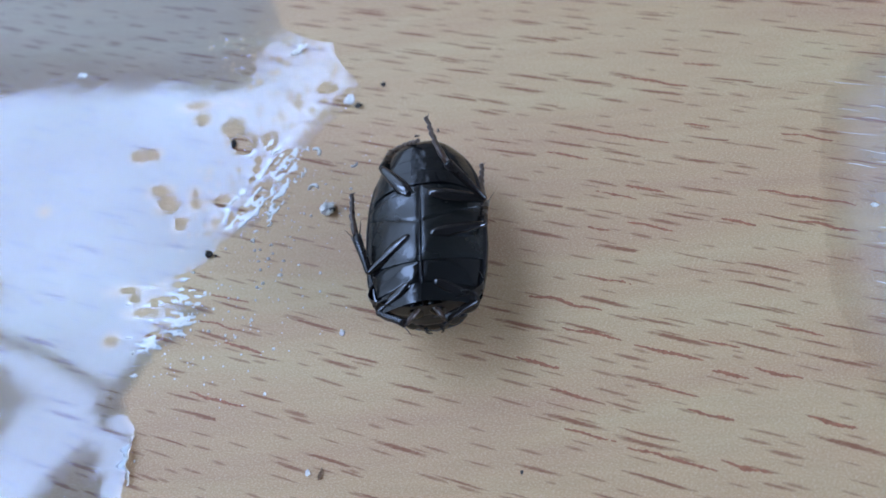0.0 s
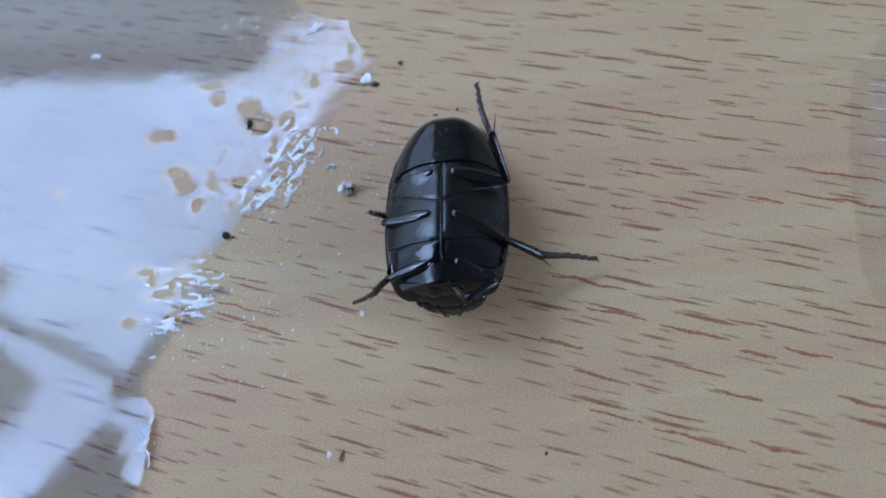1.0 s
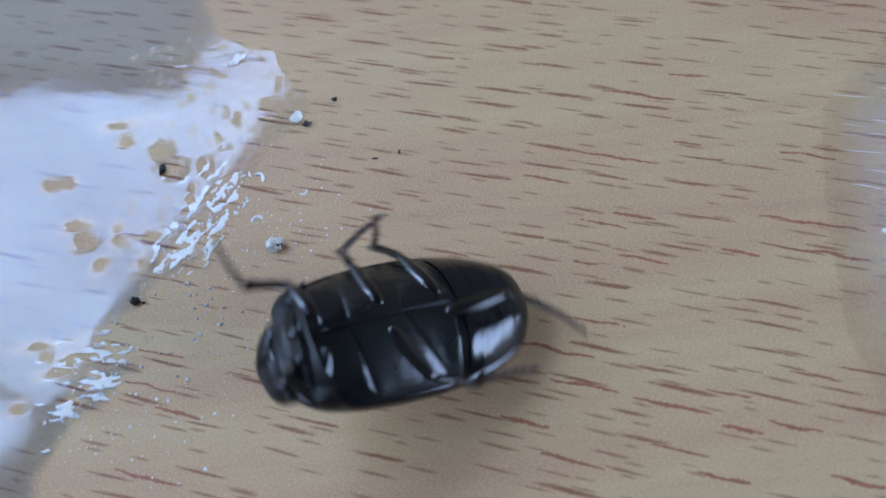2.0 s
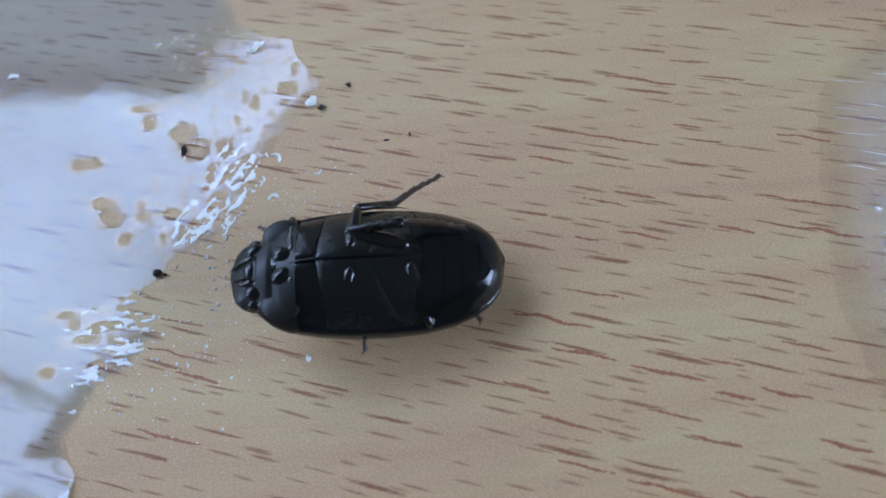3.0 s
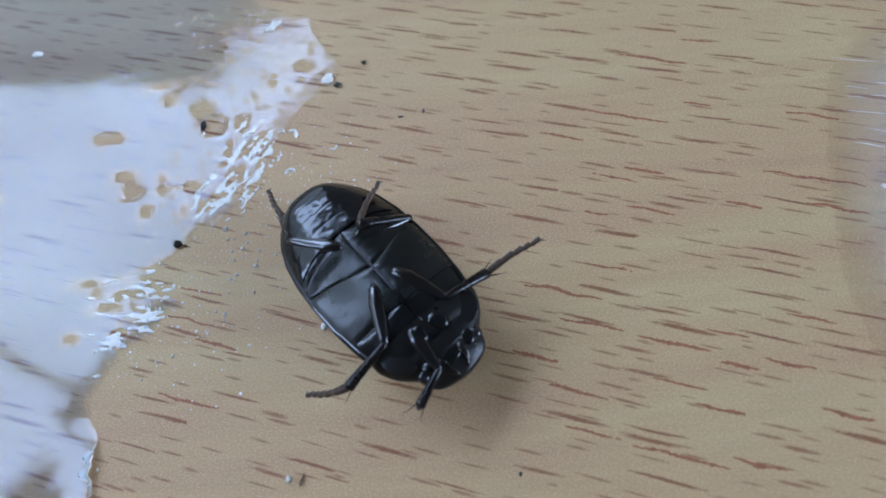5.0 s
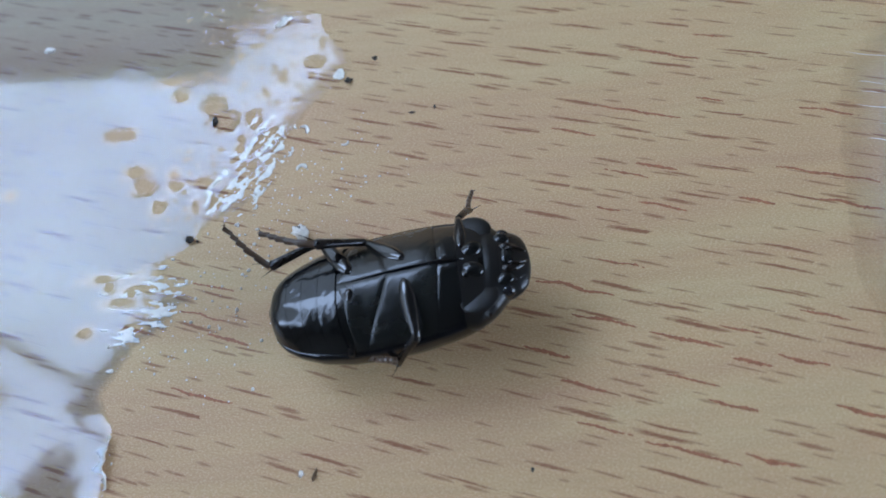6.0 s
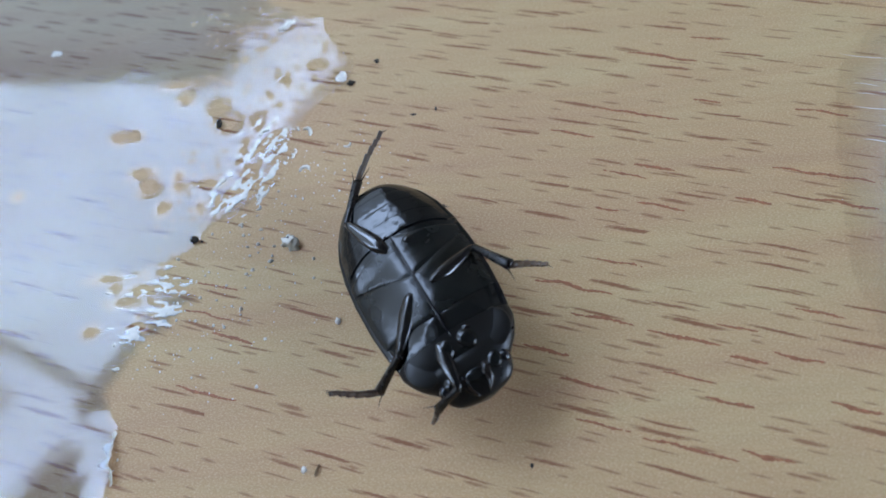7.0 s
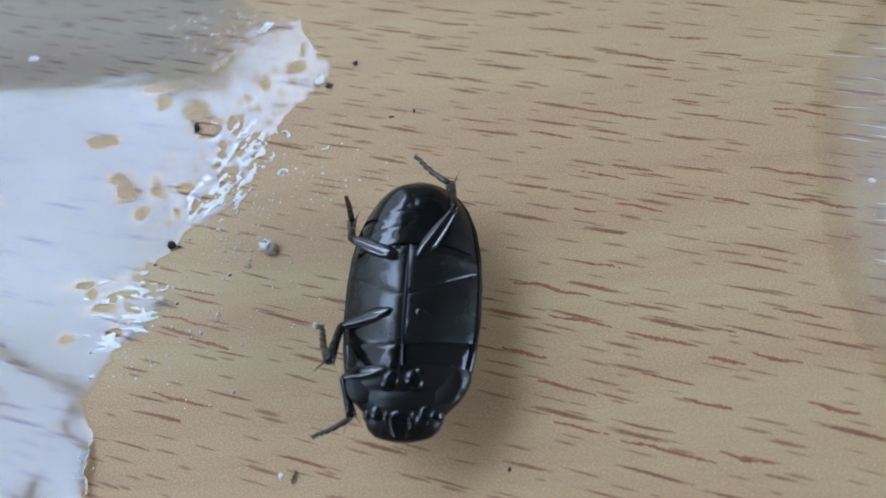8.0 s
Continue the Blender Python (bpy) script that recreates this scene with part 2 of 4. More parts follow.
# ---- the room ----
def room():
    y1, y0, x0, x1, z0, z1, th = 0.80, -2.4, -1.65, 2.1, -0.75, 1.78, 0.18
    # window opening in the wall ahead, a smaller one in the wall behind
    w0, w1, sill, head = -0.95, 0.825, 0.16, 1.33

    def wall(name, label, pieces):
        bm = bmesh.new()
        for p in pieces:
            box(bm, *p)
        ob = part(name, bm, PAINT, None, label, False, ROOM)
        return tagged(ob, category="wall", kind="structure")

    wall("wall_west", "brown painted wall with a wide window opening", [
        (x0, w0, y1, y1 + th, z0, z1), (w1, x1, y1, y1 + th, z0, z1), (w0, w1, y1, y1 + th, z0, sill), (w0, w1, y1, y1 + th, head, z1)])
    b0, b1, bz0, bz1 = 0.2, 1.75, 0.08, 1.35
    wall("wall_east", "painted wall with a smaller window opening", [
        (x0, b0, y0 - th, y0, z0, z1), (b1, x1, y0 - th, y0, z0, z1), (b0, b1, y0 - th, y0, z0, bz0), (b0, b1, y0 - th, y0, bz1, z1)])
    wall("wall_south", "plain painted wall", [(x0 - th, x0, y0 - th, y1 + th, z0, z1)])
    wall("wall_north", "plain brown painted wall", [(x1, x1 + th, y0 - th, y1 + th, z0, z1)])
    bm = box(bmesh.new(), x0 - th, x1 + th, y0 - th, y1 + th, z1, z1 + 0.2)
    tagged(part("ceiling", bm, CEILING, None, "flat dim painted ceiling", False, ROOM), category="ceiling", kind="structure")
    bm = box(bmesh.new(), x0 - th, x1 + th, y0 - th, y1 + th, z0 - 0.2, z0)
    tagged(part("floor", bm, FLOORING, None, "brown wooden room floor", False, ROOM), category="floor", kind="structure")
    # window frame with one mullion
    win = tagged(new("window_1"), "white framed window with one upright mullion", "window", kind="structure")
    win.matrix_basis = ROOM
    for name, p in (("frame_side", (w0, w0 + 0.05, 0.83, 0.89, sill, head)), ("frame_side", (w1 - 0.05, w1, 0.83, 0.89, sill, head)),
                    ("frame_head", (w0 + 0.05, w1 - 0.05, 0.83, 0.89, head - 0.012, head)), ("frame_sill", (w0 + 0.05, w1 - 0.05, 0.83, 0.89, sill, sill + 0.05)),
                    ("mullion", (-0.120, -0.104, 0.835, 0.885, sill + 0.05, head - 0.012))):
        part(name, box(bmesh.new(), *p, 0.006), FRAME, win, "", False)
    # unseen house across the street, outlined to fit the sky's edge in the film
    house = tagged(new("neighbour_house"), "dark roofed house across the street", "house")
    house.matrix_basis = ROOM @ pose(0, 8.0, -4.5)
    bm = bmesh.new()
    line = [(-3.2, 6.6), (1.45, 10.3), (3.07, 12.0), (3.6, 12.85), (4.15, 13.3), (4.6, 13.3), (4.9, 13.0), (6.3, 13.8), (8.2, 14.1), (12.0, 9.5)]
    for a, b in zip(line, line[1:]):
        vs = [bm.verts.new((x, y, z)) for y in (0.0, 9.0) for x, z in ((a[0], a[1] - 0.5), (b[0], b[1] - 0.5), b, a)]
        for f in ((0, 1, 2, 3), (7, 6, 5, 4), (3, 2, 6, 7), (1, 0, 4, 5), (0, 3, 7, 4), (2, 1, 5, 6)):
            bm.faces.new([vs[i] for i in f])
    part("roof", bm, ROOF, house, "", False)
    bm = bmesh.new()
    for a, b in zip(line, line[1:]):
        vs = [bm.verts.new((x, y, z)) for y in (0.12, 8.6) for x, z in ((a[0], 0), (b[0], 0), (b[0], b[1] - 0.5), (a[0], a[1] - 0.5))]
        for f in ((0, 1, 2, 3), (7, 6, 5, 4), (1, 0, 4, 5)):
            bm.faces.new([vs[i] for i in f])
    part("house_wall", bm, RENDER_COAT, house, "", False)
    # unseen stepped block, added to cut the sky out of the film's lower left
    block = tagged(new("reflection_block"), "unseen grey stepped block added to darken the film's reflection", "building")
    block.matrix_basis = ROOM @ pose(0, 12.0, -4.5)
    part("block_wall", box(bmesh.new(), -9.0, -0.45, 0, 8, 0, 16.2, 0.03), RENDER_COAT, block, "", False)
    part("upper_sky_blocker", box(bmesh.new(), -9.0, -2.1, 0.3, 7.5, 16.2, 19.0, 0.03), RENDER_COAT, block, "", False)
    # the street they stand on
    bm = box(bmesh.new(), -60, 60, 1.0, 120, -4.9, -4.5)
    tagged(part("ground", bm, plain("street_asphalt", (0.06, 0.06, 0.06), 0.9, 0.2, 1.0), None, "grey asphalt street below the window", False, ROOM), category="ground", kind="structure")


room()


# ---- the table ----
def table():
    top = tagged(new("table"), "wooden table with a beech-effect laminate top", "table")
    part("tabletop", box(bmesh.new(), -0.62, 0.58, -0.32, 0.42, -0.026, 0.0, 0.0012), WOOD, top)
    for x in (-0.56, 0.52):
        for y in (-0.26, 0.36):
            part("table_leg", box(bmesh.new(), x - 0.025, x + 0.025, y - 0.025, y + 0.025, -0.75, -0.026, 0.003), WOOD, top)
    # the longest pores of the printed grain, each a row of ragged dashes: middle and length
    ca, sa = math.cos(radians(GRAIN)), math.sin(radians(GRAIN))
    verts, faces = [], []
    for k, (x, y, ln) in enumerate(STREAKS):
        n = int(ln / 0.09)
        last = None
        for i in range(n + 1):
            u = i / n
            rag = noise.noise((i * 0.21, 3.7 * k, 0.0)) + 0.6 * noise.noise((i * 0.63, 3.7 * k, 5.0))
            w = (0.125 + 0.03 * math.sin(2.1 * k)) * math.sin(math.pi * (0.03 + 0.94 * u)) ** 0.55 * (1 + 0.65 * rag)
            along = ln * (u - 0.5)
            off = 0.22 * noise.noise((along * 0.5, k * 1.3, 2.0)) + 0.05 * noise.noise((i * 0.4, k * 1.3, 8.0))
            px, py = x + along * ca + off * sa, y - along * sa + off * ca
            if w < 0.045:
                last = None
                continue
            here = len(verts)
            for q in (-1, 1):
                e = q * w * (1 + 0.5 * noise.noise((i * 0.5, k * 2.1, 4.0 * q)))
                verts.append(((px + e * sa) * MM, (py + e * ca) * MM, 0.004 * MM))
            if last is not None:
                faces.append((last, last + 1, here + 1, here))
            last = here
    me = bpy.data.meshes.new("wood_grain")
    me.from_pydata(verts, [], faces)
    me.materials.append(STREAK)
    streaks = tagged(new("wood_grain", me), "red-brown pores of the printed beech grain", kind="stuff")
    streaks.parent = top


STREAKS = [(8.6, 42.7, 8.4), (11.8, 49.0, 6.5), (16.3, 50.6, 3.4), (2.6, 41.2, 4.4), (9.3, 36.8, 3.7), (6.4, 36.4, 4.9), (23.0, 34.5, 8.8), (24.1, 31.5, 5.2), (4.6, 33.1, 2.9),
           (9.3, 32.8, 4.3), (16.9, 32.6, 3.2), (14.9, 43.3, 3.0), (24.6, 40.8, 5.5), (1.2, 26.0, 6.6), (5.2, 27.8, 4.4), (3.3, 22.9, 5.5), (9.2, 20.9, 5.6), (13.5, 21.4, 3.6),
           (17.5, 18.7, 4.2), (13.7, 18.8, 2.9), (9.2, 17.7, 4.4), (11.8, 15.6, 3.9), (20.5, 14.6, 3.7), (2.1, 14.5, 4.7), (8.3, 12.4, 7.0), (13.6, 11.5, 3.8), (19.7, 22.2, 4.1),
           (1.1, 17.8, 3.8), (-1.6, 20.7, 4.1), (-30.1, 28.6, 4.9), (-29.8, 18.8, 5.9), (-28.1, 23.6, 4.3), (-30.6, 25.9, 5.3)]
table()


# ---- the dried film on the table ----
def inside_distance(px, py, ring):
    """Distance to a closed outline, positive inside."""
    best = np.full(px.shape, 1e9)
    odd = np.zeros(px.shape, bool)
    for (ax, ay), (bx, by) in zip(ring, ring[1:] + ring[:1]):
        dx, dy = bx - ax, by - ay
        k = np.clip(((px - ax) * dx + (py - ay) * dy) / (dx * dx + dy * dy), 0, 1)
        best = np.minimum(best, np.hypot(px - ax - k * dx, py - ay - k * dy))
        cross = (ay > py) != (by > py)
        xi = ax + (py - ay) * dx / (dy if dy else 1e-9)
        odd ^= cross & (px < xi)
    return np.where(odd, best, -best)


def film_mesh(name, x0, x1, y0, y1, cell, field, top, rise=None, thick=None):
    """A thin skin over the places where field is above 0, thinning out to nothing at its edge."""
    nx, ny = int((x1 - x0) / cell), int((y1 - y0) / cell)
    gx, gy = np.meshgrid(np.linspace(x0, x1, nx + 1), np.linspace(y0, y1, ny + 1))
    f = field(gx, gy)
    lift = rise(gx, gy) if rise else np.zeros(gx.shape)
    deep = thick(f, gx) if thick else None
    verts, faces, index, coat = [], [], {}, []

    def corner(j, i):
        key = (j, i)
        if key not in index:
            index[key] = len(verts)
            k = soft(0.0, 0.07, f[j, i])
            coat.append(soft(0.0, 1.0, f[j, i]) * (deep[j, i] if thick else 1.0))
            verts.append((gx[j, i] * MM, gy[j, i] * MM, (0.012 + top * k + lift[j, i]) * MM))
        return index[key]

    def cut(a, b):
        a, b = min(a, b), max(a, b)
        key = (a, b)
        if key not in index:
            fa, fb = f[a], f[b]
            k = fa / (fa - fb)
            coat.append(0.0)
            index[key] = len(verts)
            verts.append(((gx[a] + (gx[b] - gx[a]) * k) * MM, (gy[a] + (gy[b] - gy[a]) * k) * MM, 0.0115 * MM))
        return index[key]

    on = f > 0
    count = on[:-1, :-1].astype(int) + on[1:, :-1] + on[:-1, 1:] + on[1:, 1:]
    for j, i in np.argwhere(count > 0):
        ring = [(j, i), (j, i + 1), (j + 1, i + 1), (j + 1, i)]
        poly = []
        for a, b in zip(ring, ring[1:] + ring[:1]):
            if on[a]:
                poly.append(corner(*a))
            if on[a] != on[b]:
                poly.append(cut(a, b))
        if len(poly) > 2:
            faces.append(poly)
    me = bpy.data.meshes.new(name)
    me.from_pydata(verts, [], faces)
    me.polygons.foreach_set("use_smooth", [True] * len(me.polygons))
    me.attributes.new("coat", "FLOAT", "POINT").data.foreach_set("value", coat)
    return me


FILM_RING = [(-78, 112), (-40, 112), (-34, 80), (-28.0, 62.5), (-25.0, 60.2), (-22.0, 59.4), (-20.7, 56.0), (-18.4, 52.8), (-18.2, 51.2), (-19.4, 49.7), (-22.4, 47.0), (-25.6, 43.4), (-26.2, 41.2), (-27.4, 39.2),
             (-30.1, 36.2), (-32.4, 32.8), (-35.0, 31.0), (-36.6, 29.9), (-34.2, 29.4), (-32.6, 27.2), (-34.6, 25.2), (-36.3, 23.6), (-38.6, 19.2), (-36.9, 16.5), (-36.7, 13.5), (-37.6, 6.0), (-78, 6)]
HOLES = [(-42.4, 46.0, 0.80, 0.62), (-40.9, 46.1, 0.62, 0.55), (-39.3, 41.3, 0.95, 0.55), (-38.3, 39.7, 0.98, 0.92), (-35.4, 40.7, 0.34, 0.40), (-35.1, 39.5, 0.60, 0.46), (-36.4, 37.2, 0.46, 0.60),
         (-32.7, 37.0, 0.28, 0.45), (-32.3, 48.4, 0.95, 0.95), (-31.0, 46.4, 1.10, 0.95), (-28.0, 46.4, 0.62, 0.75), (-28.2, 40.1, 0.65, 0.80), (-36.9, 52.1, 1.00, 0.34), (-36.0, 50.2, 0.66, 0.62),
         (-25.3, 51.0, 0.40, 0.38), (-26.8, 49.3, 0.28, 0.26), (-22.3, 52.8, 0.80, 0.55), (-31.9, 39.5, 0.85, 0.48), (-52.2, 40.1, 0.28, 0.24), (-40.5, 30.1, 0.95, 0.27), (-39.7, 29.2, 0.42, 0.42),
         (-36.7, 28.8, 1.30, 0.32), (-38.4, 27.7, 0.95, 0.32), (-41.3, 25.0, 0.45, 0.40)]


def field_noise(x, y, seed):
    """Smooth noise between about -0.7 and 0.7 over whole arrays, one swell a unit."""
    rng = np.random.RandomState(seed)
    turn = rng.rand(256) * 2 * np.pi
    mix = rng.permutation(256)
    xi, yi = np.floor(x).astype(int), np.floor(y).astype(int)
    fx, fy = x - xi, y - yi
    su, sv = fx * fx * (3 - 2 * fx), fy * fy * (3 - 2 * fy)

    def push(i, j):
        a = turn[mix[(mix[(xi + i) & 255] + yi + j) & 255]]
        return np.cos(a) * (fx - i) + np.sin(a) * (fy - j)

    low = push(0, 0) * (1 - su) + push(1, 0) * su
    high = push(0, 1) * (1 - su) + push(1, 1) * su
    return low * (1 - sv) + high * sv


def fade(a, b, x):
    k = np.clip((x - a) / (b - a), 0, 1)
    return k * k * (3 - 2 * k)


def hole_shape(gx, gy, x, y, a, b):
    """Below 1 inside a burst bubble with an uneven rim."""
    return np.hypot((gx - x) / a, (gy - y) / b) + 0.45 * field_noise(gx * 0.9, gy * 0.9, 41) + 0.3 * field_noise(gx * 2.1, gy * 2.1, 42)


def film_field(gx, gy):
    d = inside_distance(gx, gy, FILM_RING)
    # where the coat was torn: up the edge towards the tip, and in a patch lower down
    upper = fade(8.5, 3.4, np.hypot(gx + 29.4, (gy - 42.2) * 0.80))
    crest = 0.8 * fade(4.5, 1.5, np.hypot((gx + 33.5) * 0.8, gy - 50.6))
    lower = fade(5.6, 2.6, np.hypot((gx + 36.6) * 0.8, gy - 27.2))
    ca, sa = math.cos(radians(52)), math.sin(radians(52))
    u, v = gx * ca + gy * sa, gy * ca - gx * sa
    fine = 0.45 * field_noise(gx * 1.5, gy * 1.5, 3) + 0.28 * field_noise(gx * 3.2, gy * 3.2, 4)
    arms = 1.25 * field_noise(u * 0.34, v * 0.95, 5) + 0.7 * field_noise(u * 0.8, v * 1.9, 6) + fine
    flat = 1.1 * field_noise(gx * 0.42, gy * 1.0, 7) + 0.6 * field_noise(gx * 1.0, gy * 2.0, 8) + fine
    scar = 1.2 * field_noise(gx * 0.40, (gy + 0.2 * gx) * 1.5, 9) + 0.8 * fine
    f = d + 0.35 * field_noise(gx * 0.6, gy * 0.6, 1) + 0.35 * fine
    f = f + upper * (0.26 * np.clip(d, -5, 3.2) + 0.22 + 1.9 * arms - f) * fade(5.5, 3.2, d)
    f = f + lower * (0.26 * np.clip(d, -5, 2.5) + 0.20 + 1.8 * flat - f) * fade(4.5, 2.0, d)
    f = np.minimum(f, np.where(crest > 0, 0.40 + 1.7 * scar + 2.0 * (1 - crest), 9.0))
    # pinholes where the coat is thin
    pin = 0.60 - np.abs(field_noise(gx * 1.05, gy * 1.05, 15) + 0.45 * field_noise(gx * 2.4, gy * 2.4, 16)) * 1.15
    f = np.where((gx > -37) & (gy > 30) & (d < 9) & (gy < 62), np.minimum(f, pin * 3.0), f)
    for x, y, a, b in HOLES:
        near = (np.abs(gx - x) < 3) & (np.abs(gy - y) < 3)
        f[near] = np.minimum(f[near], (hole_shape(gx[near], gy[near], x, y, a, b) - 0.88) * min(a, b))
    return f


def lips(gx, gy):
    """Burst bubbles leave a raised lip, and the coat lies in low waves."""
    z = 0.010 * field_noise(gx * 0.22, gy * 0.22, 21) + 0.004 * field_noise(gx * 0.7, gy * 0.7, 22)
    # the coat climbs to the torn strip
    z += 0.21 * np.exp(np.minimum(gx + 36.9, 0.3) / 2.5) * fade(7.5, 10.5, gy) * fade(18.2, 15.4, gy)
    for x, y, a, b in HOLES:
        near = (np.abs(gx - x) < 3) & (np.abs(gy - y) < 3)
        k = hole_shape(gx[near], gy[near], x, y, a, b)
        z[near] += 0.10 * min(a, b) * np.exp(-((k - 1.10) / 0.20) ** 2)
    return np.maximum(z, -0.004)


def films():
    # the tone deepens to the left, painting the dimmer light there
    me = film_mesh("dried_film", -74, -14, 7, 104, 0.12, film_field, 0.035, lips, lambda f, gx: fade(-16.0, -38.0, gx))
    me.materials.append(FILM)
    tagged(new("dried_film", me), "ragged clear glossy dried film with burst bubbles on table", "dried film", kind="stuff")

    def specks(gx, gy):
        d = inside_distance(gx, gy, FILM_RING)
        upper = fade(8.5, 3.8, np.hypot(gx + 29.4, (gy - 42.2) * 0.80))
        lower = fade(6.0, 2.8, np.hypot((gx + 36.8) * 0.75, gy - 27.4))
        ca, sa = math.cos(radians(52)), math.sin(radians(52))
        u, v = gx * ca + gy * sa, gy * ca - gx * sa
        fine = 0.45 * field_noise(gx * 1.5, gy * 1.5, 3) + 0.28 * field_noise(gx * 3.2, gy * 3.2, 4)
        arms = 0.9 * field_noise(u * 0.42, v * 1.1, 5) + 0.9 * field_noise(u * 1.0, v * 2.1, 6) + 1.3 * fine
        flat = 1.0 * field_noise(gx * 0.36, (gy + 0.12 * gx) * 1.5, 7) + 0.7 * field_noise(gx * 0.9, gy * 2.6, 8) + 1.0 * fine - 0.10
        f = np.where(gy < 32.5, flat, arms) - 0.02 - 0.13 * np.clip(-d, 0, 9) - 0.15 * np.clip(d - 1.2, 0, 9) - 1.2 * (1 - np.maximum(upper, lower))
        return np.where((gy > 23) & (gy < 49), 0.6 * f, -1.0)

    me = film_mesh("film_flakes", -41, -19, 21, 50, 0.09, specks, 0.045)
    me.materials.append(FLAKE)
    tagged(new("film_flakes", me), "small white splashes and flakes round the film on table", "flakes", kind="stuff")
    ring = [(24.8, 12), (23.0, 24.0), (23.8, 32.0), (25.6, 41.0), (26.6, 45.0), (30.4, 49.4), (36.0, 53.0), (60, 60), (60, 12)]

    def thin(gx, gy):
        return inside_distance(gx, gy, ring) + 0.7 * field_noise(gx * 0.5, gy * 0.5, 25) + 0.35 * field_noise(gx * 1.4, gy * 1.4, 26)

    me = film_mesh("thin_film", 20, 48, 11, 60, 0.35, thin, 0.03, None, lambda f, gx: fade(0.0, 5.0, f))
    me.materials.append(FILM_THIN)
    tagged(new("thin_film", me), "thin glossy strip of dried film with a painted pale sheen on table", "dried film", kind="stuff")


films()


# ---- crumbs, grit and flakes ----
def lump(name, mat, size, seed, label, category, at, turn=0.0, group="", fine=3):
    """A small uneven lump: a ball pushed in and out by noise, flat below."""
    bm = bmesh.new()
    bmesh.ops.create_icosphere(bm, subdivisions=fine, radius=1.0)
    for v in bm.verts:
        k = 1 + 0.55 * noise.noise(v.co * 1.5 + Vector((seed, 0, seed))) + 0.30 * noise.noise(v.co * 3.1 + Vector((0, seed, 0))) + 0.12 * noise.noise(v.co * 7.3 + Vector((seed, seed, 0)))
        c = v.co * k
        v.co = Vector((c.x * size[0], c.y * size[1], max(c.z, -0.55) * size[2] + 0.55 * size[2])) * MM
    ob = part(name, bm, mat)
    ob.matrix_basis = pose(at[0] * MM, at[1] * MM, 0, 0, 0, turn)
    return tagged(ob, label, category, group)


def curl(name, r, width, sweep, at, turn, seed):
    """A curled chip of dried film: an open arc with thickness."""
    bm = bmesh.new()
    n = 14

    def ring_at(u):
        a = sweep * (u - 0.5)
        w = width * (0.35 + 0.65 * math.sin(math.pi * min(1, max(0, 0.08 + 0.84 * u)))) * (1 + 0.3 * noise.noise((u * 3, seed, 0)))
        rr = r * (1 + 0.18 * noise.noise((u * 2.2, seed, 4)))
        return a, w, rr

    rows = []
    for i in range(n + 1):
        a, w, rr = ring_at(i / n)
        c, s = math.cos(a), math.sin(a)
        rows.append([bm.verts.new((q * c * MM, q * s * MM, z * MM)) for q, z in ((rr - w, 0.03), (rr - 0.3 * w, 0.24 * width + 0.08), (rr + 0.4 * w, 0.30 * width + 0.08), (rr + w, 0.03))])
    for p, q in zip(rows, rows[1:]):
        for k in range(4):
            bm.faces.new((p[k], p[(k + 1) % 4], q[(k + 1) % 4], q[k]))
    bm.faces.new(rows[0])
    bm.faces.new(rows[-1])
    ob = part(name, bm, FLAKE)
    ob.matrix_basis = pose(at[0] * MM, at[1] * MM, 0, 0, 0, turn)
    return tagged(ob, "small curled white chip of dried film on table", "chip", "chips round the film")


crumb = lump("crumb", FLAKE, (0.72, 0.58, 0.50), 3.3, "loose off-white crumb with a dark lump for its shade beside beetle", "crumb", (-20.9, 37.4), fine=4)
# no hollow: a dark lump on the crumb paints its shade
pit = lump("pit", GRIT, (0.26, 0.30, 0.26), 5.1, "", "", (0.36, -0.12))
pit.matrix_basis = pose(0.42 * MM, -0.2 * MM, 0.22 * MM)
pit.parent = crumb


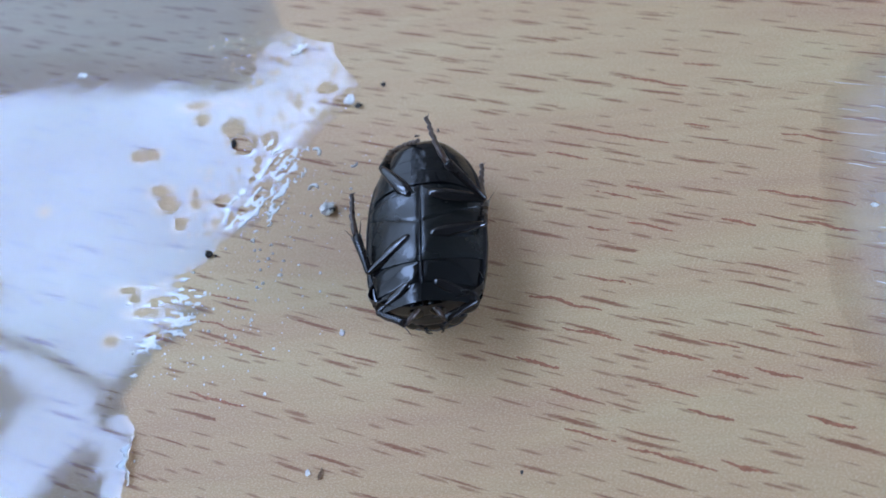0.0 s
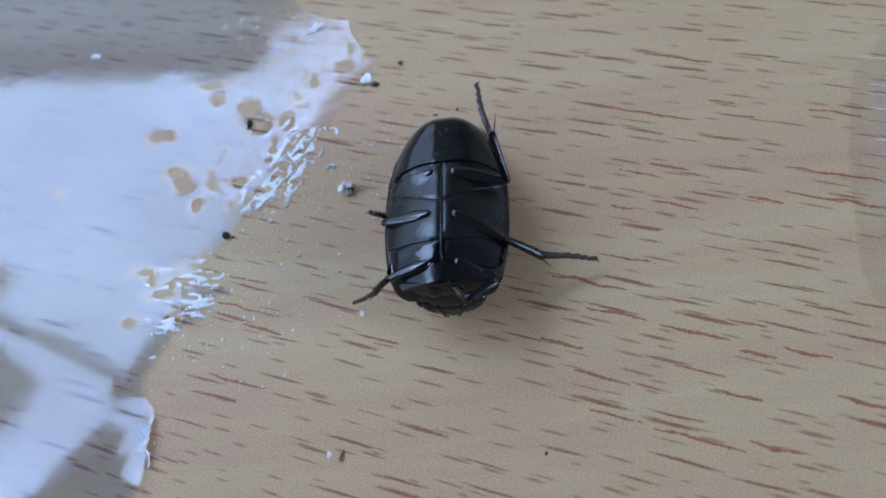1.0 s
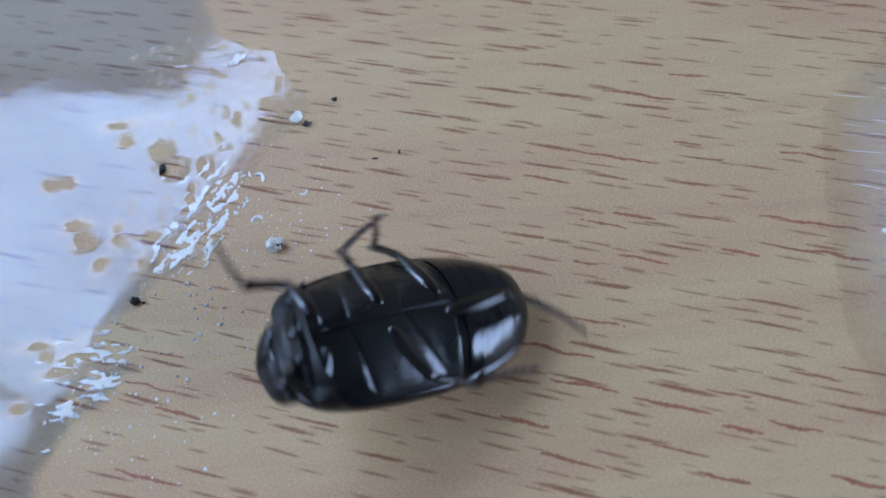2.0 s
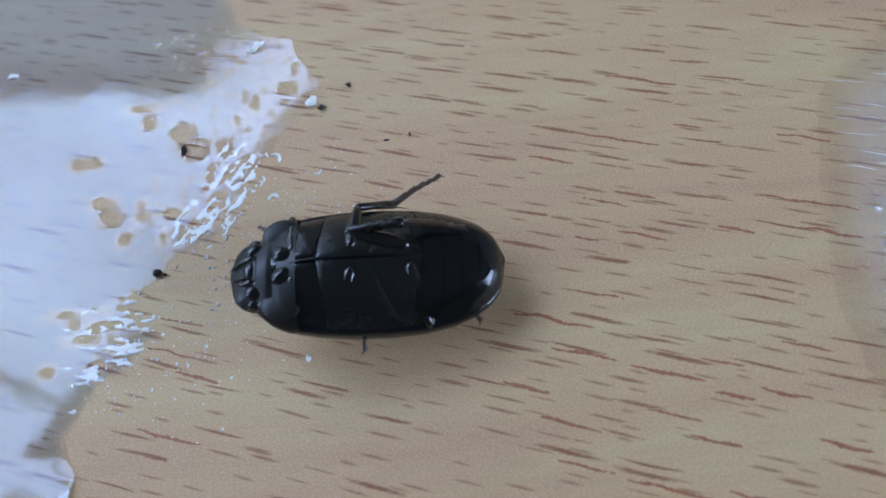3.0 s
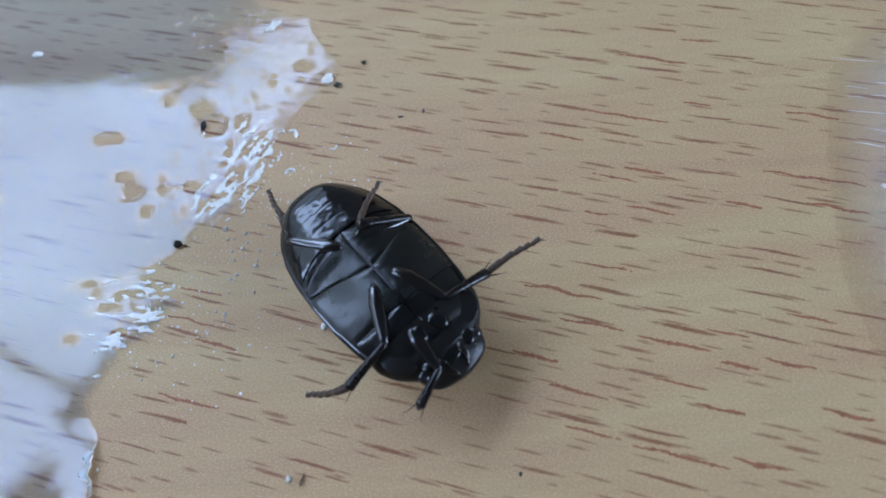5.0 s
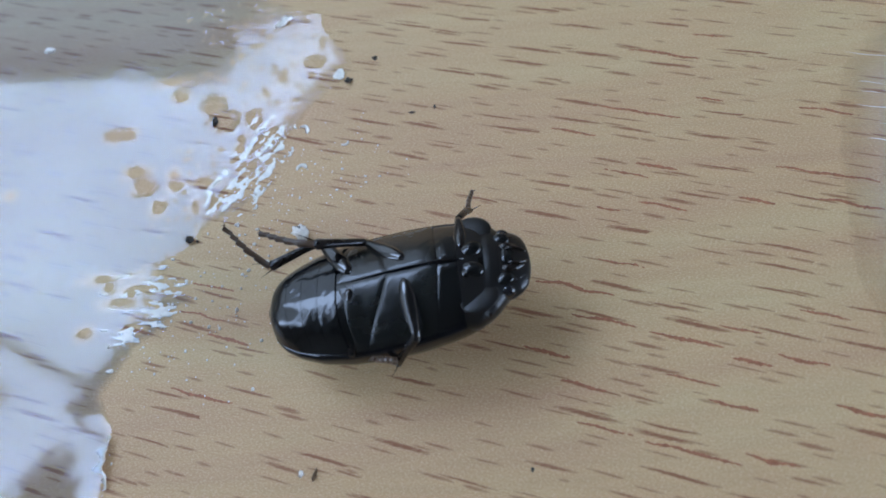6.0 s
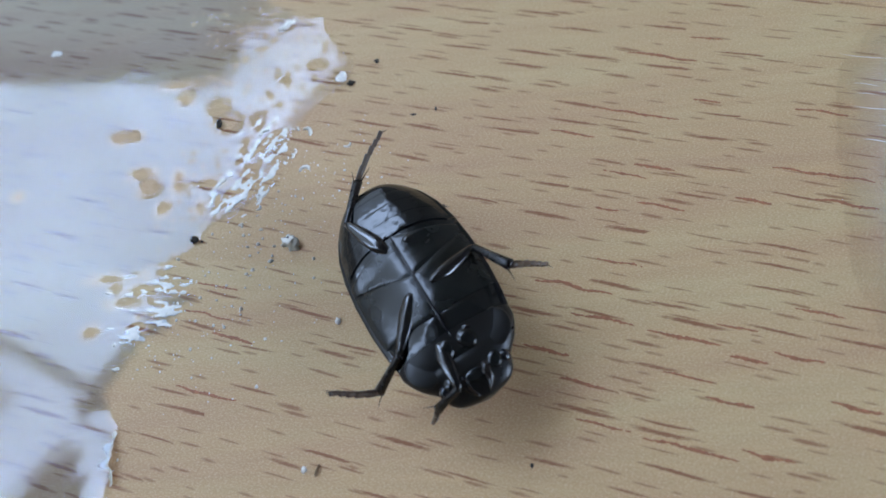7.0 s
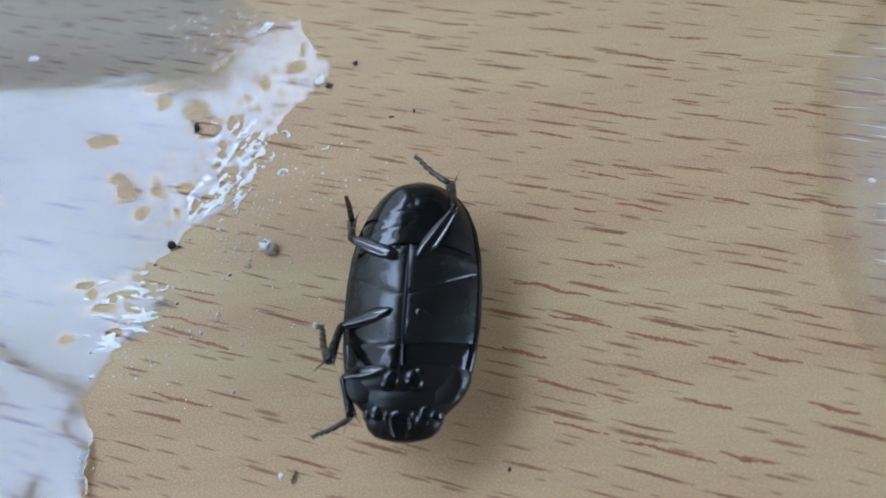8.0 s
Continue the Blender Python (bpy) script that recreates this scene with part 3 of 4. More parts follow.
def scraps():
    for k, (x, y, r, w, sweep, turn) in enumerate(((-22.9, 44.3, 0.55, 0.22, 2.6, 40), (-18.7, 42.6, 0.36, 0.15, 2.4, -60), (-22.7, 40.0, 0.42, 0.22, 3.4, 100),
                                                   (-23.4, 45.0, 0.3, 0.14, 2.0, 200), (-26.9, 44.6, 0.6, 0.26, 2.2, 120), (-27.3, 37.3, 0.30, 0.16, 2.6, 20),
                                                   (-27.0, 36.4, 0.28, 0.14, 2.2, -30), (-24.1, 41.8, 0.22, 0.16, 3.0, 0))):
        curl("chip", r, w, sweep, (x, y), turn, 1.7 * k)
    # the fleck at (-52.2, 58.5) is a white lump for a bubble lip's sky glint
    for k, (x, y, a, b, c) in enumerate(((-25.2, 30.6, 0.24, 0.14, 0.12), (-26.8, 29.9, 0.18, 0.14, 0.1), (-27.5, 26.2, 0.16, 0.14, 0.1), (-25.4, 19.1, 0.15, 0.13, 0.1),
                                         (-34.1, 31.6, 0.2, 0.12, 0.1), (-38.2, 21.4, 0.32, 0.16, 0.12), (-28.5, 34.6, 0.14, 0.12, 0.1), (-18.7, 24.4, 0.26, 0.24, 0.2),
                                         (-20.9, 12.2, 0.24, 0.22, 0.18), (28.2, 33.2, 0.28, 0.2, 0.1), (-52.2, 58.5, 0.55, 0.4, 0.14), (-25.8, 58.7, 0.95, 0.5, 0.16), (-19.5, 50.7, 0.6, 0.55, 0.14))):
        lump("fleck", FLAKE, (a, b, c), 2.3 * k + 0.7, "tiny white fleck of dried film on table", "fleck", (x, y), 37 * k, "flecks on the table")
    for k, (x, y, a, b, c) in enumerate(((-15.9, 52.3, 0.26, 0.2, 0.2), (-18.5, 49.8, 0.36, 0.3, 0.26), (-32.7, 33.4, 0.34, 0.36, 0.3), (-31.9, 46.4, 0.3, 0.5, 0.3), (-32.0, 33.2, 0.12, 0.12, 0.1),
                                         (-3.3, 11.7, 0.10, 0.18, 0.09), (-12.2, 45.2, 0.3, 0.09, 0.08), (-10.0, 45.6, 0.1, 0.22, 0.08))):
        lump("grit", GRIT, (a, b, c), 1.9 * k + 4.2, "tiny dark grain of grit on table", "grit", (x, y), 0, "grit on the table")
    lump("splinter", SPLINTER, (0.14, 0.46, 0.12), 7.7, "short brown wood splinter lying on table", "splinter", (-19.8, 12.1), -18)
    # dust of the film, too fine to tell apart
    bm = bmesh.new()
    rng = random.Random(5)
    for _ in range(270):
        k = rng.random()
        x, y = -22 - 15 * k + rng.gauss(0, 2.2), 42 - 22 * k + rng.gauss(0, 3.0)
        x += rng.random() ** 2 * 9
        if x < -31 and y > 34:
            continue
        r = 0.045 + 0.10 * rng.random() ** 3
        made = bmesh.ops.create_icosphere(bm, subdivisions=1, radius=r * MM)["verts"]
        sx, sy = 0.7 + rng.random(), 0.7 + rng.random()
        for v in made:
            v.co = Vector((v.co.x * sx + x * MM, v.co.y * sy + y * MM, v.co.z * 0.7 + 0.5 * r * MM))
    tagged(part("film_dust", bm, FLAKE), "fine white crumbs of dried film strewn on table", "dust", kind="stuff")
    # fine wrinkles of the thin film, along the grain; white colour paints their glints
    bm = bmesh.new()
    rng = random.Random(11)
    for y in (47.0, 43.6, 42.6, 41.2, 39.0, 37.6, 31.0, 29.8, 26.2, 25.0, 23.4, 20.6):
        x = 25.5 + 2.2 * rng.random() + 0.09 * max(0, y - 40)
        for _ in range(2):
            x += 0.6 * rng.random()
            ln, w, h = 1.4 + 2.8 * rng.random(), 0.03 + 0.03 * rng.random(), 0.03
            yy = y + 0.25 * (rng.random() - 0.5)
            pts = []
            for i in range(9):
                u = i / 8
                px, py = x + ln * u, yy - 0.296 * ln * u + 0.06 * math.sin(5 * u + y)
                k = math.sin(math.pi * (0.04 + 0.92 * u))
                pts.append([bm.verts.new((px * MM, (py + q * w * k) * MM, (0.03 + h * k * (1 - abs(q))) * MM)) for q in (-1, 0, 1)])
            for p, q in zip(pts, pts[1:]):
                for i in range(2):
                    bm.faces.new((p[i], q[i], q[i + 1], p[i + 1]))
            x += ln
    tagged(part("film_wrinkle_glints", bm, FLAKE), "fine wrinkles in the thin film on table, white for their glints", "wrinkles", kind="stuff")
    # a torn strip of film that stands up at its edge
    bm = bmesh.new()

    def strip(u, v):
        y = 4.4 * (u - 0.5)
        wave = 0.30 * noise.noise((y * 0.9, 3.1, 0)) + 0.16 * noise.noise((y * 2.7, 1.0, 0))
        tall = (0.62 + 0.5 * noise.noise((y * 1.1, 7.0, 2.0))) * math.sin(math.pi * min(1.0, max(0.0, u * 0.9 + 0.05))) ** 0.6
        wide = (0.9 + 0.9 * noise.noise((y * 1.3, 5.0, 1.0))) * math.sin(math.pi * min(0.98, max(0.02, u))) ** 0.5
        return Vector((wave - 1.3 * wide * (1 - v) - 0.25 * v ** 6, y * (0.86 + 0.14 * v), 0.03 + tall * (v ** 2.2 - 0.35 * max(0.0, v - 0.9)))) * MM

    sheet(bm, strip, 22, 8)
    bmesh.ops.solidify(bm, geom=bm.faces[:], thickness=0.05 * MM)
    ob = part("torn_strip", bm, FLAKE)
    ob.matrix_basis = pose(-36.7 * MM, 13.8 * MM, 0, 0, 0, 4)
    tagged(ob, "torn whitish strip of dried film curling up from table", "torn film")


scraps()


# ---- the beetle ----
# It lies on its back: in its own space the head points to +y and the belly to +z.
WIDTH = [(-10.6, 0.05), (-10.45, 1.45), (-10.0, 2.45), (-9.2, 3.4), (-8.0, 4.2), (-6.2, 4.9), (-4.0, 5.3), (-1.5, 5.45), (1.5, 5.4), (4.0, 5.15), (5.6, 4.85), (6.4, 4.6)]
COLLAR = [(5.5, 4.85), (6.2, 4.85), (7.0, 4.5), (7.7, 4.05), (8.3, 3.45), (8.7, 3.0)]
HEAD = [(7.9, 2.8), (8.5, 3.0), (9.1, 2.95), (9.8, 2.65), (10.3, 2.15), (10.6, 1.35), (10.72, 0.05)]
DEPTH = [(-10.6, 0.2), (-9.5, 1.5), (-7.5, 2.8), (-4.5, 3.75), (-1.0, 4.0), (2.5, 3.85), (5.0, 3.4), (6.4, 2.9), (8.3, 2.1), (9.5, 1.5), (10.68, 0.4)]
RISE = [(-10.6, 0.35), (-10.2, 1.25), (-9.6, 1.85), (-8.8, 2.18), (-7.5, 2.30), (-5.0, 2.31), (-3.0, 2.31), (0.0, 2.35), (3.0, 2.3), (5.5, 1.95), (7.2, 1.6), (8.6, 1.35), (9.8, 1.0), (10.68, 0.35)]


def smooth_ease(x, knots, w=0.45):
    return sum(ease(x + w * k / 3, knots) for k in range(-3, 4)) / 7


def belly_z(x, y):
    """Height of the belly's skin: highest along the middle, falling to the rim."""
    w = max(0.3, smooth_ease(y, WIDTH if y < 6.2 else (COLLAR if y < 8.3 else HEAD)))
    k = min(1.0, abs(x) / w)
    return 0.12 + smooth_ease(y, RISE) * (1 - k ** (3.0 - 1.35 * soft(-4.2, -1.8, y)))


def mirrored(sign, co):
    return Vector((co[0] * sign, co[1], co[2])) * MM


def wing_case(sign):
    """One half of the back: a deep shell with a rolled rim."""
    bm = bmesh.new()

    def spot(u, v):
        y = -10.6 + 17.0 * v
        w, d = smooth_ease(y, WIDTH, 0.2) * min(1.0, max(0.0, (y + 10.6) / 0.4)) ** 0.5, smooth_ease(y, DEPTH)
        if u < 0.75:
            a = (u / 0.75) * math.pi / 2
            x, z = w * math.sin(a) ** 0.9, -d * math.cos(a) ** 0.85 if u < 0.75 else 0
        else:
            k = (u - 0.75) / 0.25
            x, z = w * (1 - 0.17 * k ** 1.5), 0.30 * math.sin(k * 2.0)
        groove = 0.03 * math.sin(u * 44) * (1 if u < 0.7 else 0)
        return mirrored(sign, (x, y, z + groove))

    sheet(bm, spot, 34, 56)
    bmesh.ops.remove_doubles(bm, verts=bm.verts[:], dist=1e-6)
    return bm


def loft_plate(y0, y1, inner, outer, lift, bow, nu=26, nv=9, sign=0, droop=0.10):
    """A belly plate from y0 to y1, between the shares inner and outer of the half-width; its hind edge bows and steps down."""
    bm = bmesh.new()

    def spot(u, v):
        k = inner + (outer - inner) * u if sign else -outer + 2 * outer * u
        y = y0 + (y1 - y0) * v - bow * (1 - k * k) * (1 - v if sign else 1)
        w = smooth_ease(min(max(y, -10.5), 6.2), WIDTH, 0.3)
        x = k * w
        edge = min(v, 1 - v)
        z = belly_z(x, y) + lift * min(1.0, edge / 0.16) ** 0.5 * min(1.0, (1 - u if sign else 1) / 0.10) ** 0.5 - droop * (1 - v)
        return mirrored(sign or 1, (x, y, z))

    sheet(bm, spot, nu, nv)
    return bm


def side_plate(sign, k0, k1, back, front, puff, nu=16, nv=20):
    """A domed plate on one side of the breast, between shares of the half-width; its back and front edges run across the body."""
    bm = bmesh.new()

    def spot(u, v):
        k = k0 + (k1 - k0) * u
        y = ease(k, back) + (ease(k, front) - ease(k, back)) * v
        x = k * smooth_ease(min(max(y, -10.5), 6.2), WIDTH, 0.3)
        rim = min(1.0, min(v, 1 - v) / 0.07) * min(1.0, min(u, 1 - u) / 0.09)
        z = belly_z(x, y) - 0.045 + 0.06 * rim ** 0.5 + puff * math.sin(math.pi * u) * math.sin(math.pi * v)
        return mirrored(sign, (x, y, z))

    sheet(bm, spot, nu, nv)
    return bm


def pebble(x, y, z, a, b, c, turn=0.0):
    """A smooth flattened knob in the body's space."""
    bm = bmesh.new()
    bmesh.ops.create_uvsphere(bm, u_segments=18, v_segments=12, radius=1.0)
    m = Matrix.Translation((x, y, z)) @ Matrix.Rotation(radians(turn), 4, "Z")
    for v in bm.verts:
        v.co = (m @ Vector((v.co.x * a, v.co.y * b, v.co.z * c))) * MM
    return bm


def rod(points, sides=10):
    bm = bmesh.new()
    tube(bm, [tuple(c * MM for c in p) for p in points], sides)
    return bm


def beetle():
    top = tagged(new("beetle"), "glossy black water beetle struggling on its back", "beetle")
    for sign in (1, -1):
        part("wing_case", wing_case(sign), SHELL, top, "glossy black wing case with a rolled rim")
    # the belly under the plates
    bm = bmesh.new()

    def skin(u, v):
        y = -10.3 + 17.8 * v
        w = 0.93 * smooth_ease(min(y, 6.2), WIDTH, 0.3) * (1 if y < 6.2 else ease(y, [(6.2, 1.0), (7.5, 0.8)]))
        x = -w + 2 * w * u
        return Vector((x, y, belly_z(x, y) - 0.16)) * MM

    sheet(bm, skin, 28, 50)
    part("underside", bm, BELLY, top, "black body skin between the belly plates")
    # five abdomen plates, each stepping down to the one behind
    cuts = [-10.0, -8.9, -7.7, -6.4, -5.0, -3.5]
    for a, b in zip(cuts, cuts[1:]):
        part("abdomen_plate", loft_plate(a, b - 0.03, 0, 0.90, 0.006, 0.55, 30, 10, 0, 0.008), WET, top, "glossy black abdomen plate")
    for sign in (1, -1):
        part("hip_plate", side_plate(sign, 0.012, 0.94, [(0, -4.0), (0.3, -3.4), (0.94, -3.0)], [(0, 0.2), (0.25, -0.3), (0.94, -2.2)], 0.05, 24, 16), SATIN, top, "smooth black hip plate")
        part("breast_plate", side_plate(sign, 0.012, 0.94, [(0, 0.25), (0.25, -0.25), (0.94, -2.15)], [(0, 4.1), (0.3, 3.9), (0.94, 3.4)], 0.10, 24, 24), SATIN, top, "smooth black breast plate")
        part("front_breast_plate", side_plate(sign, 0.05, 0.90, [(0, 4.2), (0.3, 4.0), (0.9, 3.5)], [(0, 5.9), (0.9, 6.1)], 0.05, 16, 10), BELLY, top)
    # keel along the breast, ending in a spine
    keel = [(0, -4.4, 2.2, 0.02, 0.03), (0, -3.4, 2.3, 0.07, 0.10), (0, -2.2, 2.38, 0.09, 0.14), (0, 0.0, 2.46, 0.095, 0.16), (0, 2.2, 2.46, 0.10, 0.17), (0, 4.0, 2.30, 0.11, 0.18), (0, 5.4, 2.06, 0.12, 0.18), (0, 6.1, 1.85, 0.06, 0.1)]
    part("keel", rod(keel, 12), SHELL, top, "polished ridge along the breast")
    # collar behind the head
    bm = bmesh.new()

    def ring(u, v):
        y = 5.5 + 3.15 * v
        w, d, h = smooth_ease(y, COLLAR, 0.2), smooth_ease(y, DEPTH), smooth_ease(y, RISE) * 0.92
        a = 2 * math.pi * u
        x, z = w * math.cos(a), math.sin(a)
        z = z * h * (1 - 0.12 * math.cos(2 * a)) if z > 0 else z * d
        dent = -0.12 * math.exp(-((y - 7.3) / 0.25) ** 2) if z > 0 else 0
        return Vector((x, y, z + dent)) * MM

    got = sheet(bm, ring, 40, 16, wrap=True)
    bm.faces.new(got[-1])
    collar = part("collar", bm, DULL, top, "black neck shield behind the head")
    for sign in (1, -1):
        part("front_hip", pebble(sign * 0.85, 6.45, 1.52, 0.74, 1.0, 0.46, -sign * 25), BELLY, collar, "rounded black front hip")
        part("neck_plate", pebble(sign * 3.15, 6.75, 1.0, 1.2, 1.5, 0.20, sign * 22), DULL, collar, "smooth side of the neck shield")
    # head with eyes, jaws, feelers
    bm = bmesh.new()

    def skull(u, v):
        y = 7.9 + 2.78 * v
        w, d, h = smooth_ease(y, HEAD, 0.12), smooth_ease(y, DEPTH), smooth_ease(y, RISE)
        a = 2 * math.pi * u
        x, z = w * math.cos(a), math.sin(a)
        z = z * h if z > 0 else z * d * 0.9
        return Vector((x, y, z)) * MM

    got = sheet(bm, skull, 36, 18, wrap=True)
    bm.faces.new(got[0])
    bm.faces.new(got[-1])
    bmesh.ops.remove_doubles(bm, verts=bm.verts[:], dist=1e-6)
    head = part("head", bm, DULL, top, "flat black head bent to the table")
    for sign in (1, -1):
        bm = bmesh.new()
        bmesh.ops.create_uvsphere(bm, u_segments=20, v_segments=12, radius=1.0)
        for v in bm.verts:
            v.co = mirrored(sign, (2.5 + 0.52 * v.co.x, 8.8 + 0.62 * v.co.y, 0.25 + 0.62 * v.co.z))
        part("eye", bm, EYE, head, "bulging glossy black eye")
        jaw = [(0.95, 8.6, 1.05, 0.34, 0.26), (1.0, 9.2, 1.0, 0.36, 0.28), (0.9, 9.8, 0.80, 0.28, 0.22), (0.6, 10.3, 0.55, 0.16, 0.14), (0.3, 10.55, 0.4, 0.05, 0.05)]
        part("jaw", rod([(sign * x, y, z, a, b) for x, y, z, a, b in jaw], 10), JOINT, head, "dark brown jaw")
        feeler = [(1.55, 8.3, 1.0, 0.12, 0.12), (1.85, 8.75, 0.95, 0.10, 0.10), (1.95, 9.25, 0.80, 0.09, 0.09), (1.85, 9.7, 0.62, 0.10, 0.10), (1.6, 10.0, 0.5, 0.12, 0.11), (1.3, 10.15, 0.45, 0.09, 0.08)]
        bm = bmesh.new()
        for p, q in zip(feeler, feeler[1:]):
            a, b = Vector(p[:3]), Vector(q[:3])
            turn = (b - a).to_track_quat("Y", "Z").to_matrix().to_4x4()
            some = bmesh.new()
            ln = (b - a).length
            tube(some, [(0, 0, 0, p[3] * 0.7, p[3] * 0.7), (0, ln * 0.5, 0, p[3] * 1.15, p[3] * 1.15), (0, ln, 0, q[3] * 0.75, q[3] * 0.75)], 8)
            for v in some.verts:
                v.co = mirrored(sign, Matrix.Translation(a) @ turn @ v.co)
            tmp = bpy.data.meshes.new("joint")
            some.to_mesh(tmp)
            some.free()
            bm.from_mesh(tmp)
            bpy.data.meshes.remove(tmp)
        part("feeler", bm, JOINT, head, "short jointed brown feeler")
        part("palp", rod([(sign * 0.62, 9.1, 1.28, 0.1, 0.1), (sign * 0.72, 9.6, 1.24, 0.12, 0.11), (sign * 0.66, 10.05, 1.05, 0.10, 0.10), (sign * 0.5, 10.4, 0.82, 0.12, 0.11), (sign * 0.42, 10.6, 0.7, 0.04, 0.04)], 8), JOINT, head, "short brown mouth feeler")
        part("cheek", pebble(sign * 1.75, 8.75, 0.92, 0.62, 0.72, 0.30, sign * 15), BELLY, head)
    bm = bmesh.new()
    bmesh.ops.create_uvsphere(bm, u_segments=18, v_segments=10, radius=1.0)
    for v in bm.verts:
        v.co = Vector((0.95 * v.co.x, 9.0 + 0.62 * v.co.y, 1.06 + 0.26 * v.co.z)) * MM
    part("chin", bm, BELLY, head, "smooth black chin plate")
    return top, collar, head


BEETLE, COLLAR_PART, HEAD_PART = beetle()

# legs: where each is set on the body (for the + side), and its three lengths
ROOT = {"H": (0.8, -2.9, 2.35), "M": (0.95, 1.5, 2.29), "F": (1.1, 5.9, 1.7)}
LONG = {"H": (4.9, 4.5, 4.8), "M": (4.6, 4.2, 4.8), "F": (3.7, 3.0, 3.4)}
SORT = {"H": "hind", "M": "middle", "F": "front"}


def thigh(ln, kind):
    k = {"H": 1.0, "M": 0.95, "F": 0.85}[kind]
    return rod([(0, -0.12, 0, 0.2 * k, 0.2 * k), (0, 0.25, 0, 0.46 * k, 0.34 * k), (0, 0.30 * ln, 0, 0.70 * k, 0.40 * k), (0, 0.6 * ln, 0, 0.60 * k, 0.36 * k), (0, 0.88 * ln, 0, 0.40 * k, 0.30 * k), (0, ln, 0, 0.30 * k, 0.26 * k), (0, ln + 0.14, 0, 0.12 * k, 0.12 * k)], 14)


def spine(bm, a, b, r):
    """A thin thorn from a to b."""
    a, b = Vector(a), Vector(b)
    turn = (b - a).to_track_quat("Y", "Z").to_matrix()
    n = 5
    base = [bm.verts.new((a + turn @ Vector((r * math.cos(2 * math.pi * i / n), 0, r * math.sin(2 * math.pi * i / n)))) * MM) for i in range(n)]
    tip = bm.verts.new(b * MM)
    for i in range(n):
        bm.faces.new((base[i], base[(i + 1) % n], tip))
    bm.faces.new(base)


def shin(ln, kind):
    k = {"H": 1.4, "M": 1.4, "F": 1.25}[kind]
    bm = rod([(0, -0.1, 0, 0.16 * k, 0.16 * k), (0, 0.12, 0, 0.24 * k, 0.22 * k), (0, 0.4 * ln, 0.05, 0.25 * k, 0.21 * k), (0, 0.8 * ln, 0.03, 0.30 * k, 0.24 * k), (0, 0.97 * ln, 0, 0.34 * k, 0.25 * k), (0, ln + 0.06, 0, 0.16 * k, 0.14 * k)], 12)
    spine(bm, (0.2 * k, ln * 0.95, 0), (0.75 * k, ln + 1.05 * k, 0.22), 0.07)
    spine(bm, (-0.2 * k, ln * 0.95, 0), (-0.55 * k, ln + 0.8 * k, 0.16), 0.06)
    return bm


def foot(ln, kind):
    k = {"H": 1.75, "M": 1.9, "F": 1.5}[kind]
    shares = (0.30, 0.22, 0.17, 0.13, 0.18)
    pts, y = [], 0.0
    for i, s in enumerate(shares):
        r = (0.155 - 0.012 * i) * k
        bend = 0.16 * (y / ln) ** 2 * ln
        pts += [(bend, y + 0.02, 0, r * 0.93, r * 0.93), (bend, y + s * ln * 0.5, 0, r * 1.0, r * 0.97), (bend + 0.02, y + s * ln * 0.9, 0, r * 1.06, r * 1.02), (bend + 0.02, y + s * ln - 0.02, 0, r * 0.95, r * 0.95)]
        y += s * ln
    bm = rod(pts, 9)
    x = 0.16 * ln
    spine(bm, (x, ln - 0.05, 0), (x + 0.26, ln + 0.30, -0.10), 0.045)
    spine(bm, (x, ln - 0.05, 0), (x - 0.16, ln + 0.34, -0.10), 0.045)
    return bm


PARTS = {}
for kind in "FMH":
    for sign in (1, -1):
        leg = part(SORT[kind] + "_leg", thigh(LONG[kind][0], kind), THIGH, BEETLE, "stout black thigh of a " + SORT[kind] + " leg")
        low = part("shin", shin(LONG[kind][1], kind), LEG, leg, "thorny brown-black shin")
        end = part("foot", foot(LONG[kind][2], kind), FOOT, leg, "thin jointed brown foot with claws")
        PARTS[kind + ("+" if sign > 0 else "-")] = (leg, low, end)

